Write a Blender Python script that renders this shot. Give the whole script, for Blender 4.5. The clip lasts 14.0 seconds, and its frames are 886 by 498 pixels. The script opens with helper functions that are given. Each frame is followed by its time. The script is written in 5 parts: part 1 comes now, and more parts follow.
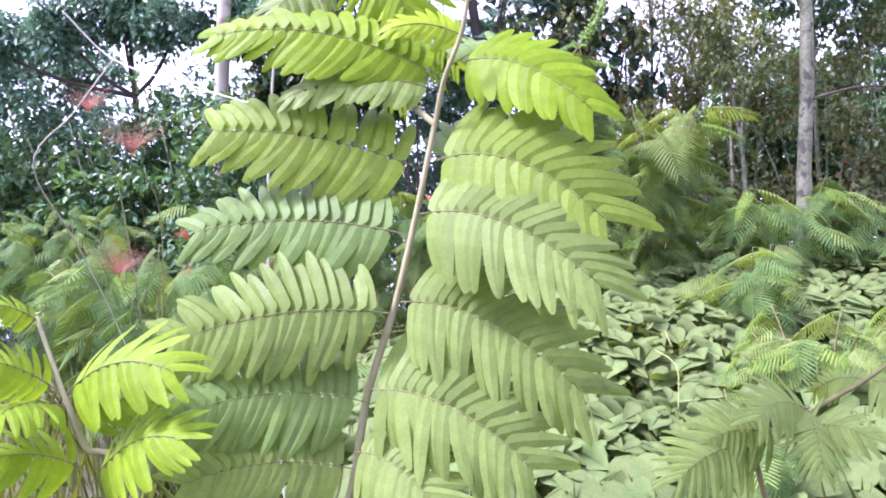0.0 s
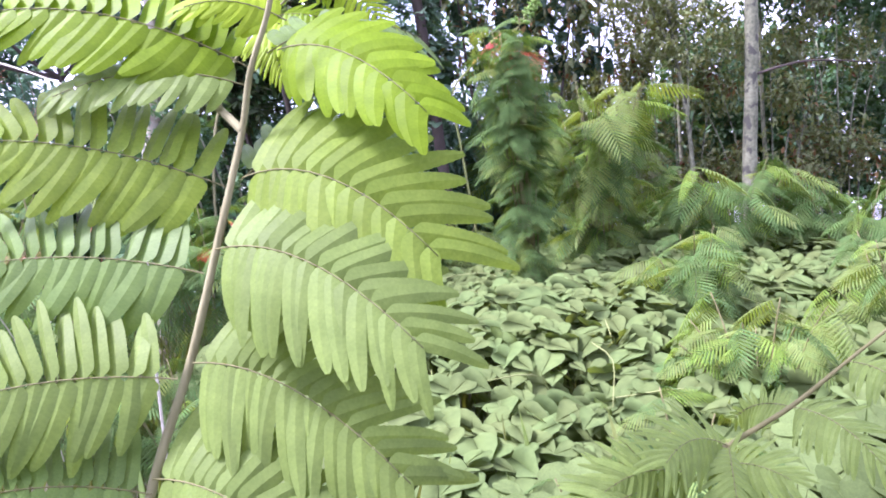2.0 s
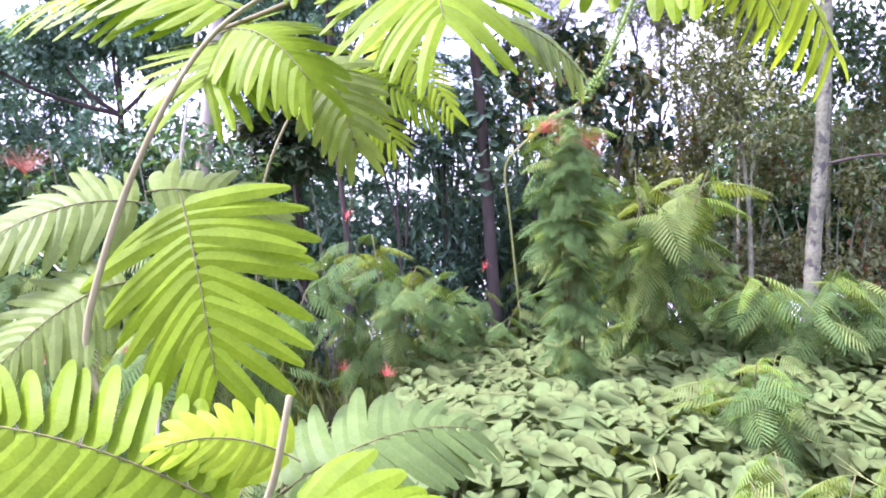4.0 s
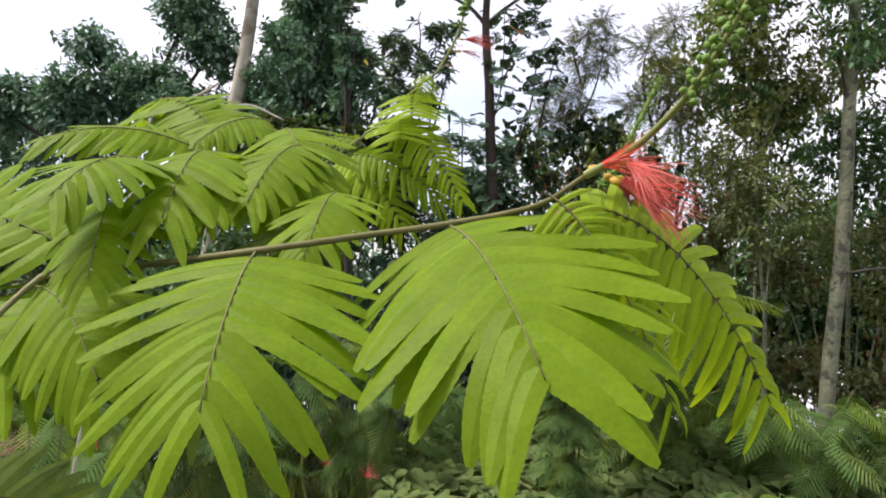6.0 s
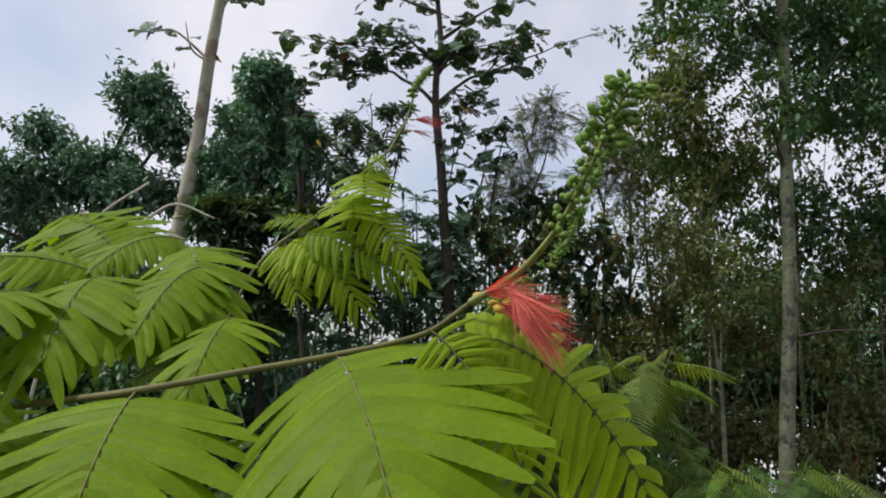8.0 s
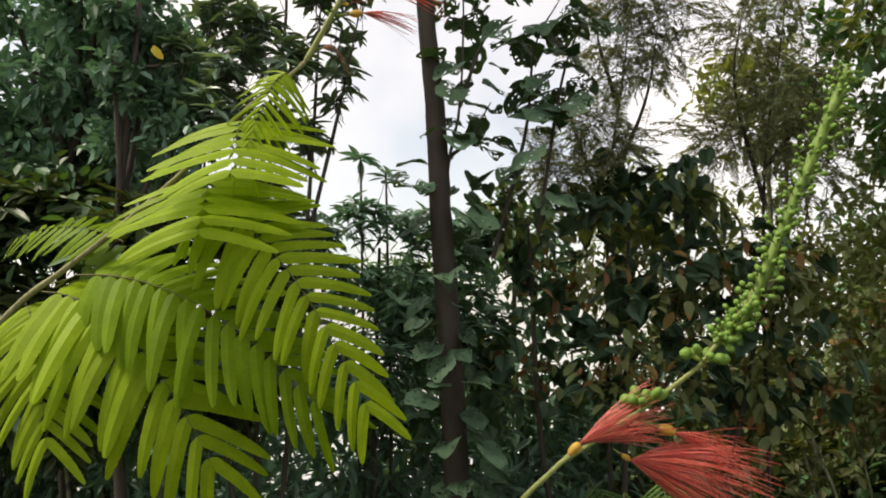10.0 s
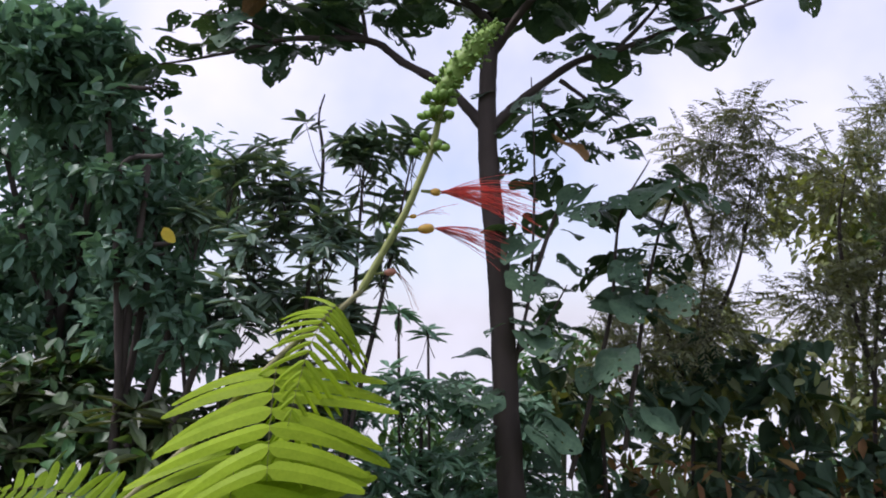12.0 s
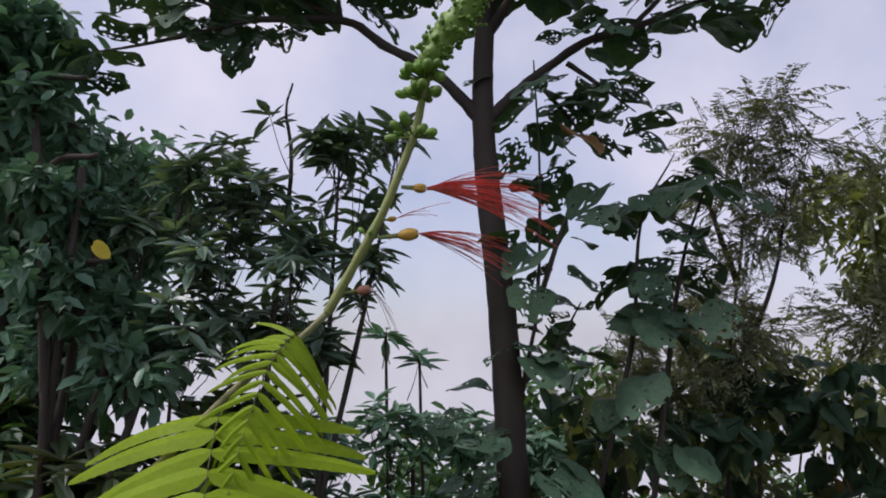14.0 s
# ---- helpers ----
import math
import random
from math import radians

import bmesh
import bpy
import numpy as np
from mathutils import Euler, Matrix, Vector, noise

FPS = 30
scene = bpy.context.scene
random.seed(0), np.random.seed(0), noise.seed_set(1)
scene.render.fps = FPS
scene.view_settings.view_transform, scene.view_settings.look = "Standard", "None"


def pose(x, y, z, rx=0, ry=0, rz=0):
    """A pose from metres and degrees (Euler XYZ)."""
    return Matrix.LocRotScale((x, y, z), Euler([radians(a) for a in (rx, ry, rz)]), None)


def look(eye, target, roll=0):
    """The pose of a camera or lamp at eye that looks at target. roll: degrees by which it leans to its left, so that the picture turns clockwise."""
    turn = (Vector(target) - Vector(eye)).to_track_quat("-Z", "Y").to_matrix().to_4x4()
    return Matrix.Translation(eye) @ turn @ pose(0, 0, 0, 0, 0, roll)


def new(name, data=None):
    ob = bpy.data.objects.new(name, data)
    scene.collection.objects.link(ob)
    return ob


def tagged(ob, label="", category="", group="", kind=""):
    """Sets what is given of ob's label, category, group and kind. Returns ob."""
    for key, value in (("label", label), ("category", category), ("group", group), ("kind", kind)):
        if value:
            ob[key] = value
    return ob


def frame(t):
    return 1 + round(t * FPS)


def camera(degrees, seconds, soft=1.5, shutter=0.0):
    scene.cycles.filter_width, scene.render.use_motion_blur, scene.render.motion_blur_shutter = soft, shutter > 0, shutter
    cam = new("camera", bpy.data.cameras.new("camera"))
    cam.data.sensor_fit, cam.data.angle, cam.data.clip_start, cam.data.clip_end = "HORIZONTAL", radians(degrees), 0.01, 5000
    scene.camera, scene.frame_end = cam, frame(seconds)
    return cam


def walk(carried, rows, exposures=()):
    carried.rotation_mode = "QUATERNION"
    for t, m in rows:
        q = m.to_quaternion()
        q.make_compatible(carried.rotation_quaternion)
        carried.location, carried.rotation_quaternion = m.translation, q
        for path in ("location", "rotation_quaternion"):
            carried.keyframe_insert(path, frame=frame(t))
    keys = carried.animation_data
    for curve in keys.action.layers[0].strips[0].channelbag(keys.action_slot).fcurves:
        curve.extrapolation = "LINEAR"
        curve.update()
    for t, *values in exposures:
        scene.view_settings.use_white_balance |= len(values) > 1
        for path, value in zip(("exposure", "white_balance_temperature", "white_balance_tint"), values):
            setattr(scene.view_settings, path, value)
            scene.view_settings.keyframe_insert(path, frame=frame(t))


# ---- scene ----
cam = camera(62.3, 14.0, soft=1.9)
PATH = [
    (0.0, look((-0.048, -0.193, 1.313), (-0.128, 1.803, 1.22), -5.3)),
    (0.5, look((0.005, -0.147, 1.33), (-0.098, 1.85, 1.277), -3.7)),
    (1.0, look((0.044, -0.109, 1.345), (0.024, 1.889, 1.244), -3.8)),
    (1.5, look((0.063, -0.068, 1.353), (0.086, 1.927, 1.211), -4.7)),
    (2.0, look((0.091, -0.004, 1.348), (0.113, 1.99, 1.183), -6.4)),
    (2.2, look((0.098, 0.047, 1.354), (0.147, 2.04, 1.192), -6.5)),
    (4.3, look((0.108, 0.235, 1.755), (-0.018, 2.229, 1.715), -0.9)),
    (4.5, look((0.130, 0.260, 1.782), (-0.029, 2.253, 1.768), -0.5)),
    (5.0, look((0.172, 0.313, 1.846), (0.008, 2.306, 1.887), 0.0)),
    (5.5, look((0.190, 0.345, 1.895), (-0.004, 2.332, 2.012), 1.6)),
    (6.0, look((0.239, 0.357, 1.915), (0.100, 2.350, 2.007), 1.7)),
    (6.5, look((0.262, 0.368, 1.941), (0.111, 2.355, 2.112), 0.1)),
    (7.0, look((0.266, 0.367, 1.953), (0.142, 2.351, 2.168), 0.1)),
    (7.5, look((0.286, 0.36, 1.952), (0.238, 2.344, 2.195), 0.6)),
    (8.0, look((0.29, 0.355, 1.955), (0.255, 2.334, 2.243), -0.3)),
    (8.2, look((0.285, 0.480, 2.020), (0.250, 2.462, 2.300), -0.2)),
    (8.4, look((0.270, 0.950, 2.240), (0.225, 2.934, 2.500), -0.2)),
    (8.7, look((0.270, 2.050, 2.480), (0.230, 4.037, 2.710), -0.2)),
    (9.0, look((0.250, 3.200, 2.680), (0.220, 5.190, 2.890), -0.2)),
    (9.3, look((0.235, 3.850, 2.790), (0.210, 5.841, 2.985), -0.3)),
    (9.8, look((0.215, 4.040, 2.830), (0.195, 6.031, 3.020), -0.3)),
    (10.3, look((0.201, 4.067, 2.837), (0.188, 6.058, 3.023), -0.3)),
    (10.5, look((0.109, 4.073, 2.872), (0.087, 6.065, 3.048), -0.4)),
    (11.0, look((-0.111, 3.990, 3.216), (-0.144, 5.984, 3.365), -0.2)),
    (11.5, look((-0.138, 3.986, 3.276), (-0.145, 5.976, 3.475), 0.3)),
    (12.0, look((-0.052, 4.526, 3.588), (-0.058, 6.511, 3.833), 0.5)),
    (12.5, look((-0.118, 5.008, 3.842), (-0.131, 6.987, 4.132), 0.0)),
    (13.0, look((-0.101, 5.232, 3.770), (-0.131, 7.202, 4.117), 0.0)),
    (13.5, look((-0.137, 5.233, 3.859), (-0.157, 7.209, 4.163), -0.3)),
    (14.0, look((-0.031, 4.943, 3.625), (-0.030, 6.922, 3.917), -0.4)),
]
EXPOSURES = [(0.0, 2.33, 5450, 46), (2.2, 2.3, 5500, 44), (4.3, 2.5, 5500, 49), (5.0, 1.95, 5950, 30), (5.6, 1.25, 6350, 20),
             (6.2, 0.78, 6650, 15), (7.0, 0.57, 6600, 13), (7.5, 0.3, 6500, 9), (8.2, 0.18, 6500, 9), (10.3, 0.68, 7600, 8), (10.7, 0.56, 7050, 14), (11.1, 0.36, 6550, 21), (11.6, 0.38, 6350, 20), (12.2, 0.47, 5950, 23), (12.7, 0.52, 6000, 24), (13.4, 0.33, 6200, 19), (14.0, -0.05, 6120, 20)]
walk(cam, PATH, EXPOSURES)

# ---- sky and light ----
SUN_ELEVATION, SUN_TURN = radians(56), radians(-95)
world = bpy.data.worlds.new("sky")
scene.world = world
world.use_nodes = True
wt = world.node_tree
sky = wt.nodes.new("ShaderNodeTexSky")
sky.sky_type, sky.sun_disc = "NISHITA", False
sky.sun_elevation, sky.sun_rotation = SUN_ELEVATION, SUN_TURN
sky.air_density, sky.dust_density = 1.0, 2.0
where = wt.nodes.new("ShaderNodeTexCoord")
cloud = wt.nodes.new("ShaderNodeTexNoise")
cloud.inputs["Scale"].default_value, cloud.inputs["Detail"].default_value = 2.3, 5
cover = wt.nodes.new("ShaderNodeMapRange")
cover.inputs["From Min"].default_value, cover.inputs["From Max"].default_value = 0.36, 0.64
cover.inputs["To Min"].default_value, cover.inputs["To Max"].default_value = 0.35, 1.0
blend = wt.nodes.new("ShaderNodeMix")
blend.data_type = "RGBA"
blend.inputs["B"].default_value = (8.6, 8.5, 9.3, 1)
back = wt.nodes["Background"]
back.inputs["Strength"].default_value = 0.088
level = wt.nodes.new("ShaderNodeVectorMath")
level.operation = "MAXIMUM"
level.inputs[1].default_value = (-1, -1, 0.03)
wt.links.new(where.outputs["Generated"], level.inputs[0])
wt.links.new(level.outputs["Vector"], sky.inputs["Vector"])
wt.links.new(where.outputs["Generated"], cloud.inputs["Vector"])
wt.links.new(cloud.outputs["Fac"], cover.inputs["Value"])
wt.links.new(cover.outputs["Result"], blend.inputs["Factor"])
clear = wt.nodes.new("ShaderNodeVectorMath")
clear.operation = "SCALE"
clear.inputs["Scale"].default_value = 1.5
wt.links.new(sky.outputs["Color"], clear.inputs[0])
wt.links.new(clear.outputs["Vector"], blend.inputs["A"])
wt.links.new(blend.outputs["Result"], back.inputs["Color"])

sun = new("sun", bpy.data.lights.new("sun", "SUN"))
sun.data.energy, sun.data.angle, sun.data.color = 3.0, radians(14), (1.0, 0.96, 0.9)
toward = Vector((math.sin(SUN_TURN) * math.cos(SUN_ELEVATION), math.cos(SUN_TURN) * math.cos(SUN_ELEVATION), math.sin(SUN_ELEVATION)))
sun.matrix_world = look(toward * 50, (0, 0, 0))


# ---- materials ----
def material(name, dark, light, rough=0.6, scale=18.0, bump=0.15, glow=0.0, glow_tint=(1, 1, 1), spread=0.22, stretch=(1, 1, 1), blotch=None, gloss=0.3):
    """Two-scale coloured surface; glow is the share of light that passes through, for leaves."""
    m = bpy.data.materials.new(name)
    m.use_nodes = True
    nt = m.node_tree
    bsdf, out = nt.nodes["Principled BSDF"], nt.nodes["Material Output"]
    coord = nt.nodes.new("ShaderNodeTexCoord")
    mapping = nt.nodes.new("ShaderNodeMapping")
    mapping.inputs["Scale"].default_value = stretch
    fine = nt.nodes.new("ShaderNodeTexNoise")
    fine.inputs["Scale"].default_value, fine.inputs["Detail"].default_value = scale, 5
    broad = nt.nodes.new("ShaderNodeTexNoise")
    broad.inputs["Scale"].default_value = scale * 0.13
    info = nt.nodes.new("ShaderNodeObjectInfo")
    island = nt.nodes.new("ShaderNodeNewGeometry")
    nt.links.new(coord.outputs["Object"], mapping.inputs["Vector"])
    nt.links.new(mapping.outputs["Vector"], fine.inputs["Vector"])
    nt.links.new(mapping.outputs["Vector"], broad.inputs["Vector"])
    add = nt.nodes.new("ShaderNodeMath")
    add.operation = "ADD"
    half = nt.nodes.new("ShaderNodeMath")
    half.operation = "MULTIPLY"
    half.inputs[1].default_value = 0.5
    nt.links.new(fine.outputs["Fac"], add.inputs[0])
    nt.links.new(broad.outputs["Fac"], add.inputs[1])
    nt.links.new(add.outputs["Value"], half.inputs[0])
    both = nt.nodes.new("ShaderNodeMapRange")
    both.inputs["From Min"].default_value, both.inputs["From Max"].default_value = 0.33, 0.67
    nt.links.new(half.outputs["Value"], both.inputs["Value"])
    mix = nt.nodes.new("ShaderNodeMix")
    mix.data_type = "RGBA"
    mix.inputs["A"].default_value, mix.inputs["B"].default_value = (*dark, 1), (*light, 1)
    nt.links.new(both.outputs["Result"], mix.inputs["Factor"])
    colour = mix.outputs["Result"]
    if blotch:
        patch = nt.nodes.new("ShaderNodeTexNoise")
        patch.inputs["Scale"].default_value, patch.inputs["Detail"].default_value = scale * 0.3, 3
        nt.links.new(coord.outputs["Object"], patch.inputs["Vector"])
        edge = nt.nodes.new("ShaderNodeMapRange")
        edge.inputs["From Min"].default_value, edge.inputs["From Max"].default_value = 0.55, 0.62
        nt.links.new(patch.outputs["Fac"], edge.inputs["Value"])
        over = nt.nodes.new("ShaderNodeMix")
        over.data_type = "RGBA"
        over.inputs["B"].default_value = (*blotch, 1)
        nt.links.new(edge.outputs["Result"], over.inputs["Factor"])
        nt.links.new(colour, over.inputs["A"])
        colour = over.outputs["Result"]
    vary = nt.nodes.new("ShaderNodeHueSaturation")
    pick = nt.nodes.new("ShaderNodeMath")
    pick.operation = "ADD"
    nt.links.new(info.outputs["Random"], pick.inputs[0])
    nt.links.new(island.outputs["Random Per Island"], pick.inputs[1])
    value = nt.nodes.new("ShaderNodeMapRange")
    value.inputs["From Max"].default_value = 2.0
    value.inputs["To Min"].default_value, value.inputs["To Max"].default_value = 1 - spread * 1.6, 1 + spread * 1.6
    nt.links.new(pick.outputs["Value"], value.inputs["Value"])
    nt.links.new(value.outputs["Result"], vary.inputs["Value"])
    hue = nt.nodes.new("ShaderNodeMapRange")
    hue.inputs["To Min"].default_value, hue.inputs["To Max"].default_value = 0.5 - spread * 0.07, 0.5 + spread * 0.07
    nt.links.new(island.outputs["Random Per Island"], hue.inputs["Value"])
    nt.links.new(hue.outputs["Result"], vary.inputs["Hue"])
    nt.links.new(colour, vary.inputs["Color"])
    nt.links.new(vary.outputs["Color"], bsdf.inputs["Base Color"])
    bsdf.inputs["Roughness"].default_value = rough
    bsdf.inputs["Specular IOR Level"].default_value = gloss
    if bump:
        relief = nt.nodes.new("ShaderNodeBump")
        relief.inputs["Strength"].default_value, relief.inputs["Distance"].default_value = bump, 0.01
        nt.links.new(fine.outputs["Fac"], relief.inputs["Height"])
        nt.links.new(relief.outputs["Normal"], bsdf.inputs["Normal"])
    if glow:
        through_leaf = nt.nodes.new("ShaderNodeBsdfTranslucent")
        tint = nt.nodes.new("ShaderNodeMix")
        tint.data_type, tint.blend_type = "RGBA", "MULTIPLY"
        tint.inputs["Factor"].default_value = 1.0
        tint.inputs["B"].default_value = (*glow_tint, 1)
        nt.links.new(vary.outputs["Color"], tint.inputs["A"])
        nt.links.new(tint.outputs["Result"], through_leaf.inputs["Color"])
        shade = nt.nodes.new("ShaderNodeMixShader")
        shade.inputs["Fac"].default_value = glow
        nt.links.new(bsdf.outputs["BSDF"], shade.inputs[1])
        nt.links.new(through_leaf.outputs["BSDF"], shade.inputs[2])
        nt.links.new(shade.outputs["Shader"], out.inputs["Surface"])
    return m


THROUGH = (1.5, 1.4, 0.4)
LEAF = material("feathery_leaf", (0.13, 0.214, 0.006), (0.19, 0.29, 0.012), 0.5, 30, 0.1, 0.45, THROUGH, 0.16, gloss=0.12)
LEAF_YOUNG = material("young_leaf", (0.21, 0.31, 0.012), (0.29, 0.40, 0.022), 0.5, 30, 0.1, 0.45, THROUGH, 0.16, gloss=0.12)
# Duller green for older, lower leaves, also painted on fronds standing in shade.
LEAF_SHADE = material("old_shade_leaf", (0.125, 0.183, 0.043), (0.186, 0.258, 0.066), 0.5, 30, 0.1, 0.4, THROUGH, 0.16, gloss=0.12)
LEAF_MID = material("mid_leaf", (0.135, 0.205, 0.028), (0.205, 0.285, 0.046), 0.5, 30, 0.1, 0.45, THROUGH, 0.16, gloss=0.12)
# Darker bluish green of older fronds, with their shade put into the colour.
LEAF_DEEP = material("deep_green_shade_leaf", (0.098, 0.160, 0.041), (0.150, 0.228, 0.064), 0.5, 30, 0.1, 0.35, THROUGH, 0.16, gloss=0.12)
LEAF_CURL = material("unfolding_leaf", (0.22, 0.33, 0.018), (0.30, 0.41, 0.03), 0.5, 30, 0.1, 0.45, THROUGH, 0.16, gloss=0.12)
STEM = material("brown_stem", (0.155, 0.148, 0.065), (0.28, 0.27, 0.14), 0.8, 60, 0.4, spread=0.05, stretch=(1, 1, 0.25))
RIB = material("leaf_rib", (0.10, 0.095, 0.03), (0.17, 0.16, 0.06), 0.7, 60, 0.2, spread=0.05)
STEM_GREEN = material("green_stem", (0.16, 0.19, 0.05), (0.26, 0.29, 0.10), 0.6, 60, 0.2, spread=0.05)
TWIG = material("dry_twig", (0.35, 0.33, 0.26), (0.55, 0.52, 0.44), 0.8, 60, 0.3, spread=0.05)
BUD = material("flower_bud", (0.13, 0.215, 0.035), (0.225, 0.335, 0.07), 0.5, 80, 0.1, 0.2, THROUGH, 0.2)
RED = material("red_filament", (0.68, 0.15, 0.12), (0.82, 0.31, 0.26), 0.5, 80, 0, 0.4, (1.2, 0.9, 0.8), 0.15)
FADED = material("faded_filament", (0.42, 0.20, 0.14), (0.58, 0.33, 0.25), 0.6, 80, 0, 0.4, (1.2, 0.9, 0.8), 0.15)
CALYX = material("yellow_calyx", (0.55, 0.30, 0.05), (0.62, 0.45, 0.10), 0.5, 80, 0.1, 0.3, (1.2, 1, 0.6), 0.15)
BUSH = material("bush_leaf", (0.058, 0.112, 0.032), (0.105, 0.178, 0.05), 0.6, 20, 0.1, 0.3, THROUGH, 0.14, gloss=0.06)
BUSH_YOUNG = material("bush_young_leaf", (0.12, 0.205, 0.03), (0.18, 0.275, 0.05), 0.6, 20, 0.1, 0.35, THROUGH, 0.14, gloss=0.06)
CREEPER = material("creeper_leaf", (0.088, 0.128, 0.042), (0.145, 0.20, 0.066), 0.75, 25, 0.15, 0.3, THROUGH, 0.14, gloss=0.06)
CROWN_DARK = material("dark_tree_leaf", (0.040, 0.090, 0.040), (0.090, 0.173, 0.073), 0.45, 12, 0.1, 0.25, THROUGH, 0.3)
CROWN_BLUE = material("glossy_tree_leaf", (0.085, 0.165, 0.105), (0.165, 0.295, 0.19), 0.42, 12, 0.1, 0.26, (1.1, 1.2, 0.8), 0.3)
CROWN_OLIVE = material("olive_tree_leaf", (0.10, 0.125, 0.052), (0.19, 0.22, 0.092), 0.5, 12, 0.1, 0.3, THROUGH, 0.3)
LANCE = material("lance_leaf", (0.105, 0.175, 0.125), (0.20, 0.30, 0.215), 0.36, 12, 0.1, 0.22, THROUGH, 0.3, gloss=0.5)
LANCE_OLIVE = material("olive_lance_leaf", (0.042, 0.066, 0.03), (0.088, 0.118, 0.052), 0.42, 12, 0.1, 0.25, THROUGH, 0.3, gloss=0.4)
FEATHER = material("drooping_leaf", (0.095, 0.112, 0.064), (0.19, 0.205, 0.118), 0.45, 12, 0.1, 0.3, THROUGH, 0.3)
BROAD = material("broad_leaf", (0.036, 0.074, 0.045), (0.08, 0.138, 0.08), 0.55, 14, 0.2, 0.13, THROUGH, 0.25, gloss=0.15)
BROWN = material("withered_leaf", (0.16, 0.085, 0.03), (0.26, 0.15, 0.06), 0.7, 14, 0.2, 0.25, (1.2, 1, 0.6), 0.3)
YELLOW = material("yellow_leaf", (0.55, 0.42, 0.04), (0.65, 0.52, 0.08), 0.6, 14, 0.1, 0.3, (1.2, 1.1, 0.5), 0.1)
BARK_DARK = material("dark_bark", (0.035, 0.028, 0.024), (0.085, 0.068, 0.058), 0.85, 14, 0.6, spread=0.05, stretch=(1, 1, 0.3))
BARK_PALE = material("pale_bark", (0.27, 0.25, 0.19), (0.43, 0.40, 0.32), 0.8, 12, 0.4, spread=0.04, stretch=(1, 1, 0.4), blotch=(0.22, 0.18, 0.13))
BARK_GREY = material("lichen_bark", (0.085, 0.092, 0.055), (0.27, 0.28, 0.18), 0.85, 34, 0.7, spread=0.04, blotch=(0.07, 0.07, 0.055))
SOIL = material("leaf_litter_soil", (0.035, 0.032, 0.018), (0.075, 0.075, 0.035), 0.9, 6, 0.6, spread=0.02, blotch=(0.05, 0.075, 0.025))
GRASS = material("grass_blade", (0.09, 0.14, 0.03), (0.20, 0.24, 0.07), 0.6, 12, 0, 0.3, THROUGH, 0.3)


# ---- building helpers ----
rng = np.random.default_rng(7)


def thing(name, place, label, category, group="", kind=""):
    ob = new(name)
    ob.empty_display_size = 0.05
    ob.location = place
    return tagged(ob, label, category, group, kind)


def mesh_of(name, verts, faces, mat, smooth=False):
    me = bpy.data.meshes.new(name)
    me.from_pydata([tuple(v) for v in verts], [], [tuple(f) for f in faces])
    if isinstance(mat, (list, tuple)):
        for m in mat:
            me.materials.append(m)
    else:
        me.materials.append(mat)
    if smooth:
        me.shade_smooth()
    me.update()
    return me


def part(name, me, parent, place=(0, 0, 0), label="", kind=""):
    """A mesh under its thing; place is in the parent's own metres."""
    ob = new(name, me)
    ob.parent = parent
    ob.location = place
    return tagged(ob, label, kind=kind)


def glide(points, n):
    """Points along a smooth curve through the given ones."""
    p = [Vector(q) for q in points]
    p = [p[0] * 2 - p[1]] + p + [p[-1] * 2 - p[-2]]
    out = []
    for i in range(1, len(p) - 2):
        a, b, c, d = p[i - 1:i + 3]
        for k in range(n):
            t = k / n
            out.append(0.5 * ((2 * b) + (c - a) * t + (2 * a - 5 * b + 4 * c - d) * t * t + (3 * b - a - 3 * c + d) * t ** 3))
    out.append(p[-2])
    return out


def tube(line, r0, r1, sides=7, rough=0.0):
    """Verts and faces of a tapered tube along a line, closed at the end."""
    verts, faces = [], []
    n = len(line)
    side = None
    for i, p in enumerate(line):
        d = (line[min(i + 1, n - 1)] - line[max(i - 1, 0)]).normalized()
        side = d.orthogonal().normalized() if side is None else (side - d * side.dot(d)).normalized()
        up = d.cross(side)
        r = r0 + (r1 - r0) * i / max(n - 1, 1)
        for k in range(sides):
            a = 2 * math.pi * k / sides
            q = r * (1 + rough * (random.random() - 0.5) * 2)
            verts.append(p + (side * math.cos(a) + up * math.sin(a)) * q)
    for i in range(n - 1):
        for k in range(sides):
            a, b = i * sides + k, i * sides + (k + 1) % sides
            faces.append((a, b, b + sides, a + sides))
    faces.append(tuple(range((n - 1) * sides, n * sides)))
    return verts, faces


def branch(parent, name, points, r0, r1, mat, n=6, rough=0.06, sides=8, label=""):
    home = Vector(parent.location)
    v, f = tube([p - home for p in glide(points, n)], r0, r1, sides, rough)
    return part(name, mesh_of(name, v, f, mat, True), parent, label=label)


# ---- leaves ----
def pinna_mesh(name, width, droop, segs, mat, teeth=0.06):
    """One leaflet row of a feathery leaf, one long, with toothed edges and a keel."""
    verts, faces = [], []
    n = segs * 2
    for i in range(n + 1):
        x = i / n
        w = width * min(1.0, (x / 0.10 + 0.12) ** 0.6) * (1 - max(0.0, (x - 0.48) / 0.535) ** 2.4) ** 0.52 * (1.06 - 0.22 * x)
        w *= 1 - (teeth if i % 2 else 0)
        z = -droop * x * x
        bend = -0.13 * x * x
        verts += [(x, bend - w, z - w * 0.22), (x, bend, z), (x, bend + w, z - w * 0.22)]
    for i in range(n):
        a = i * 3
        faces += [(a, a + 3, a + 4, a + 1), (a + 1, a + 4, a + 5, a + 2)]
    return mesh_of(name, verts, faces, mat)


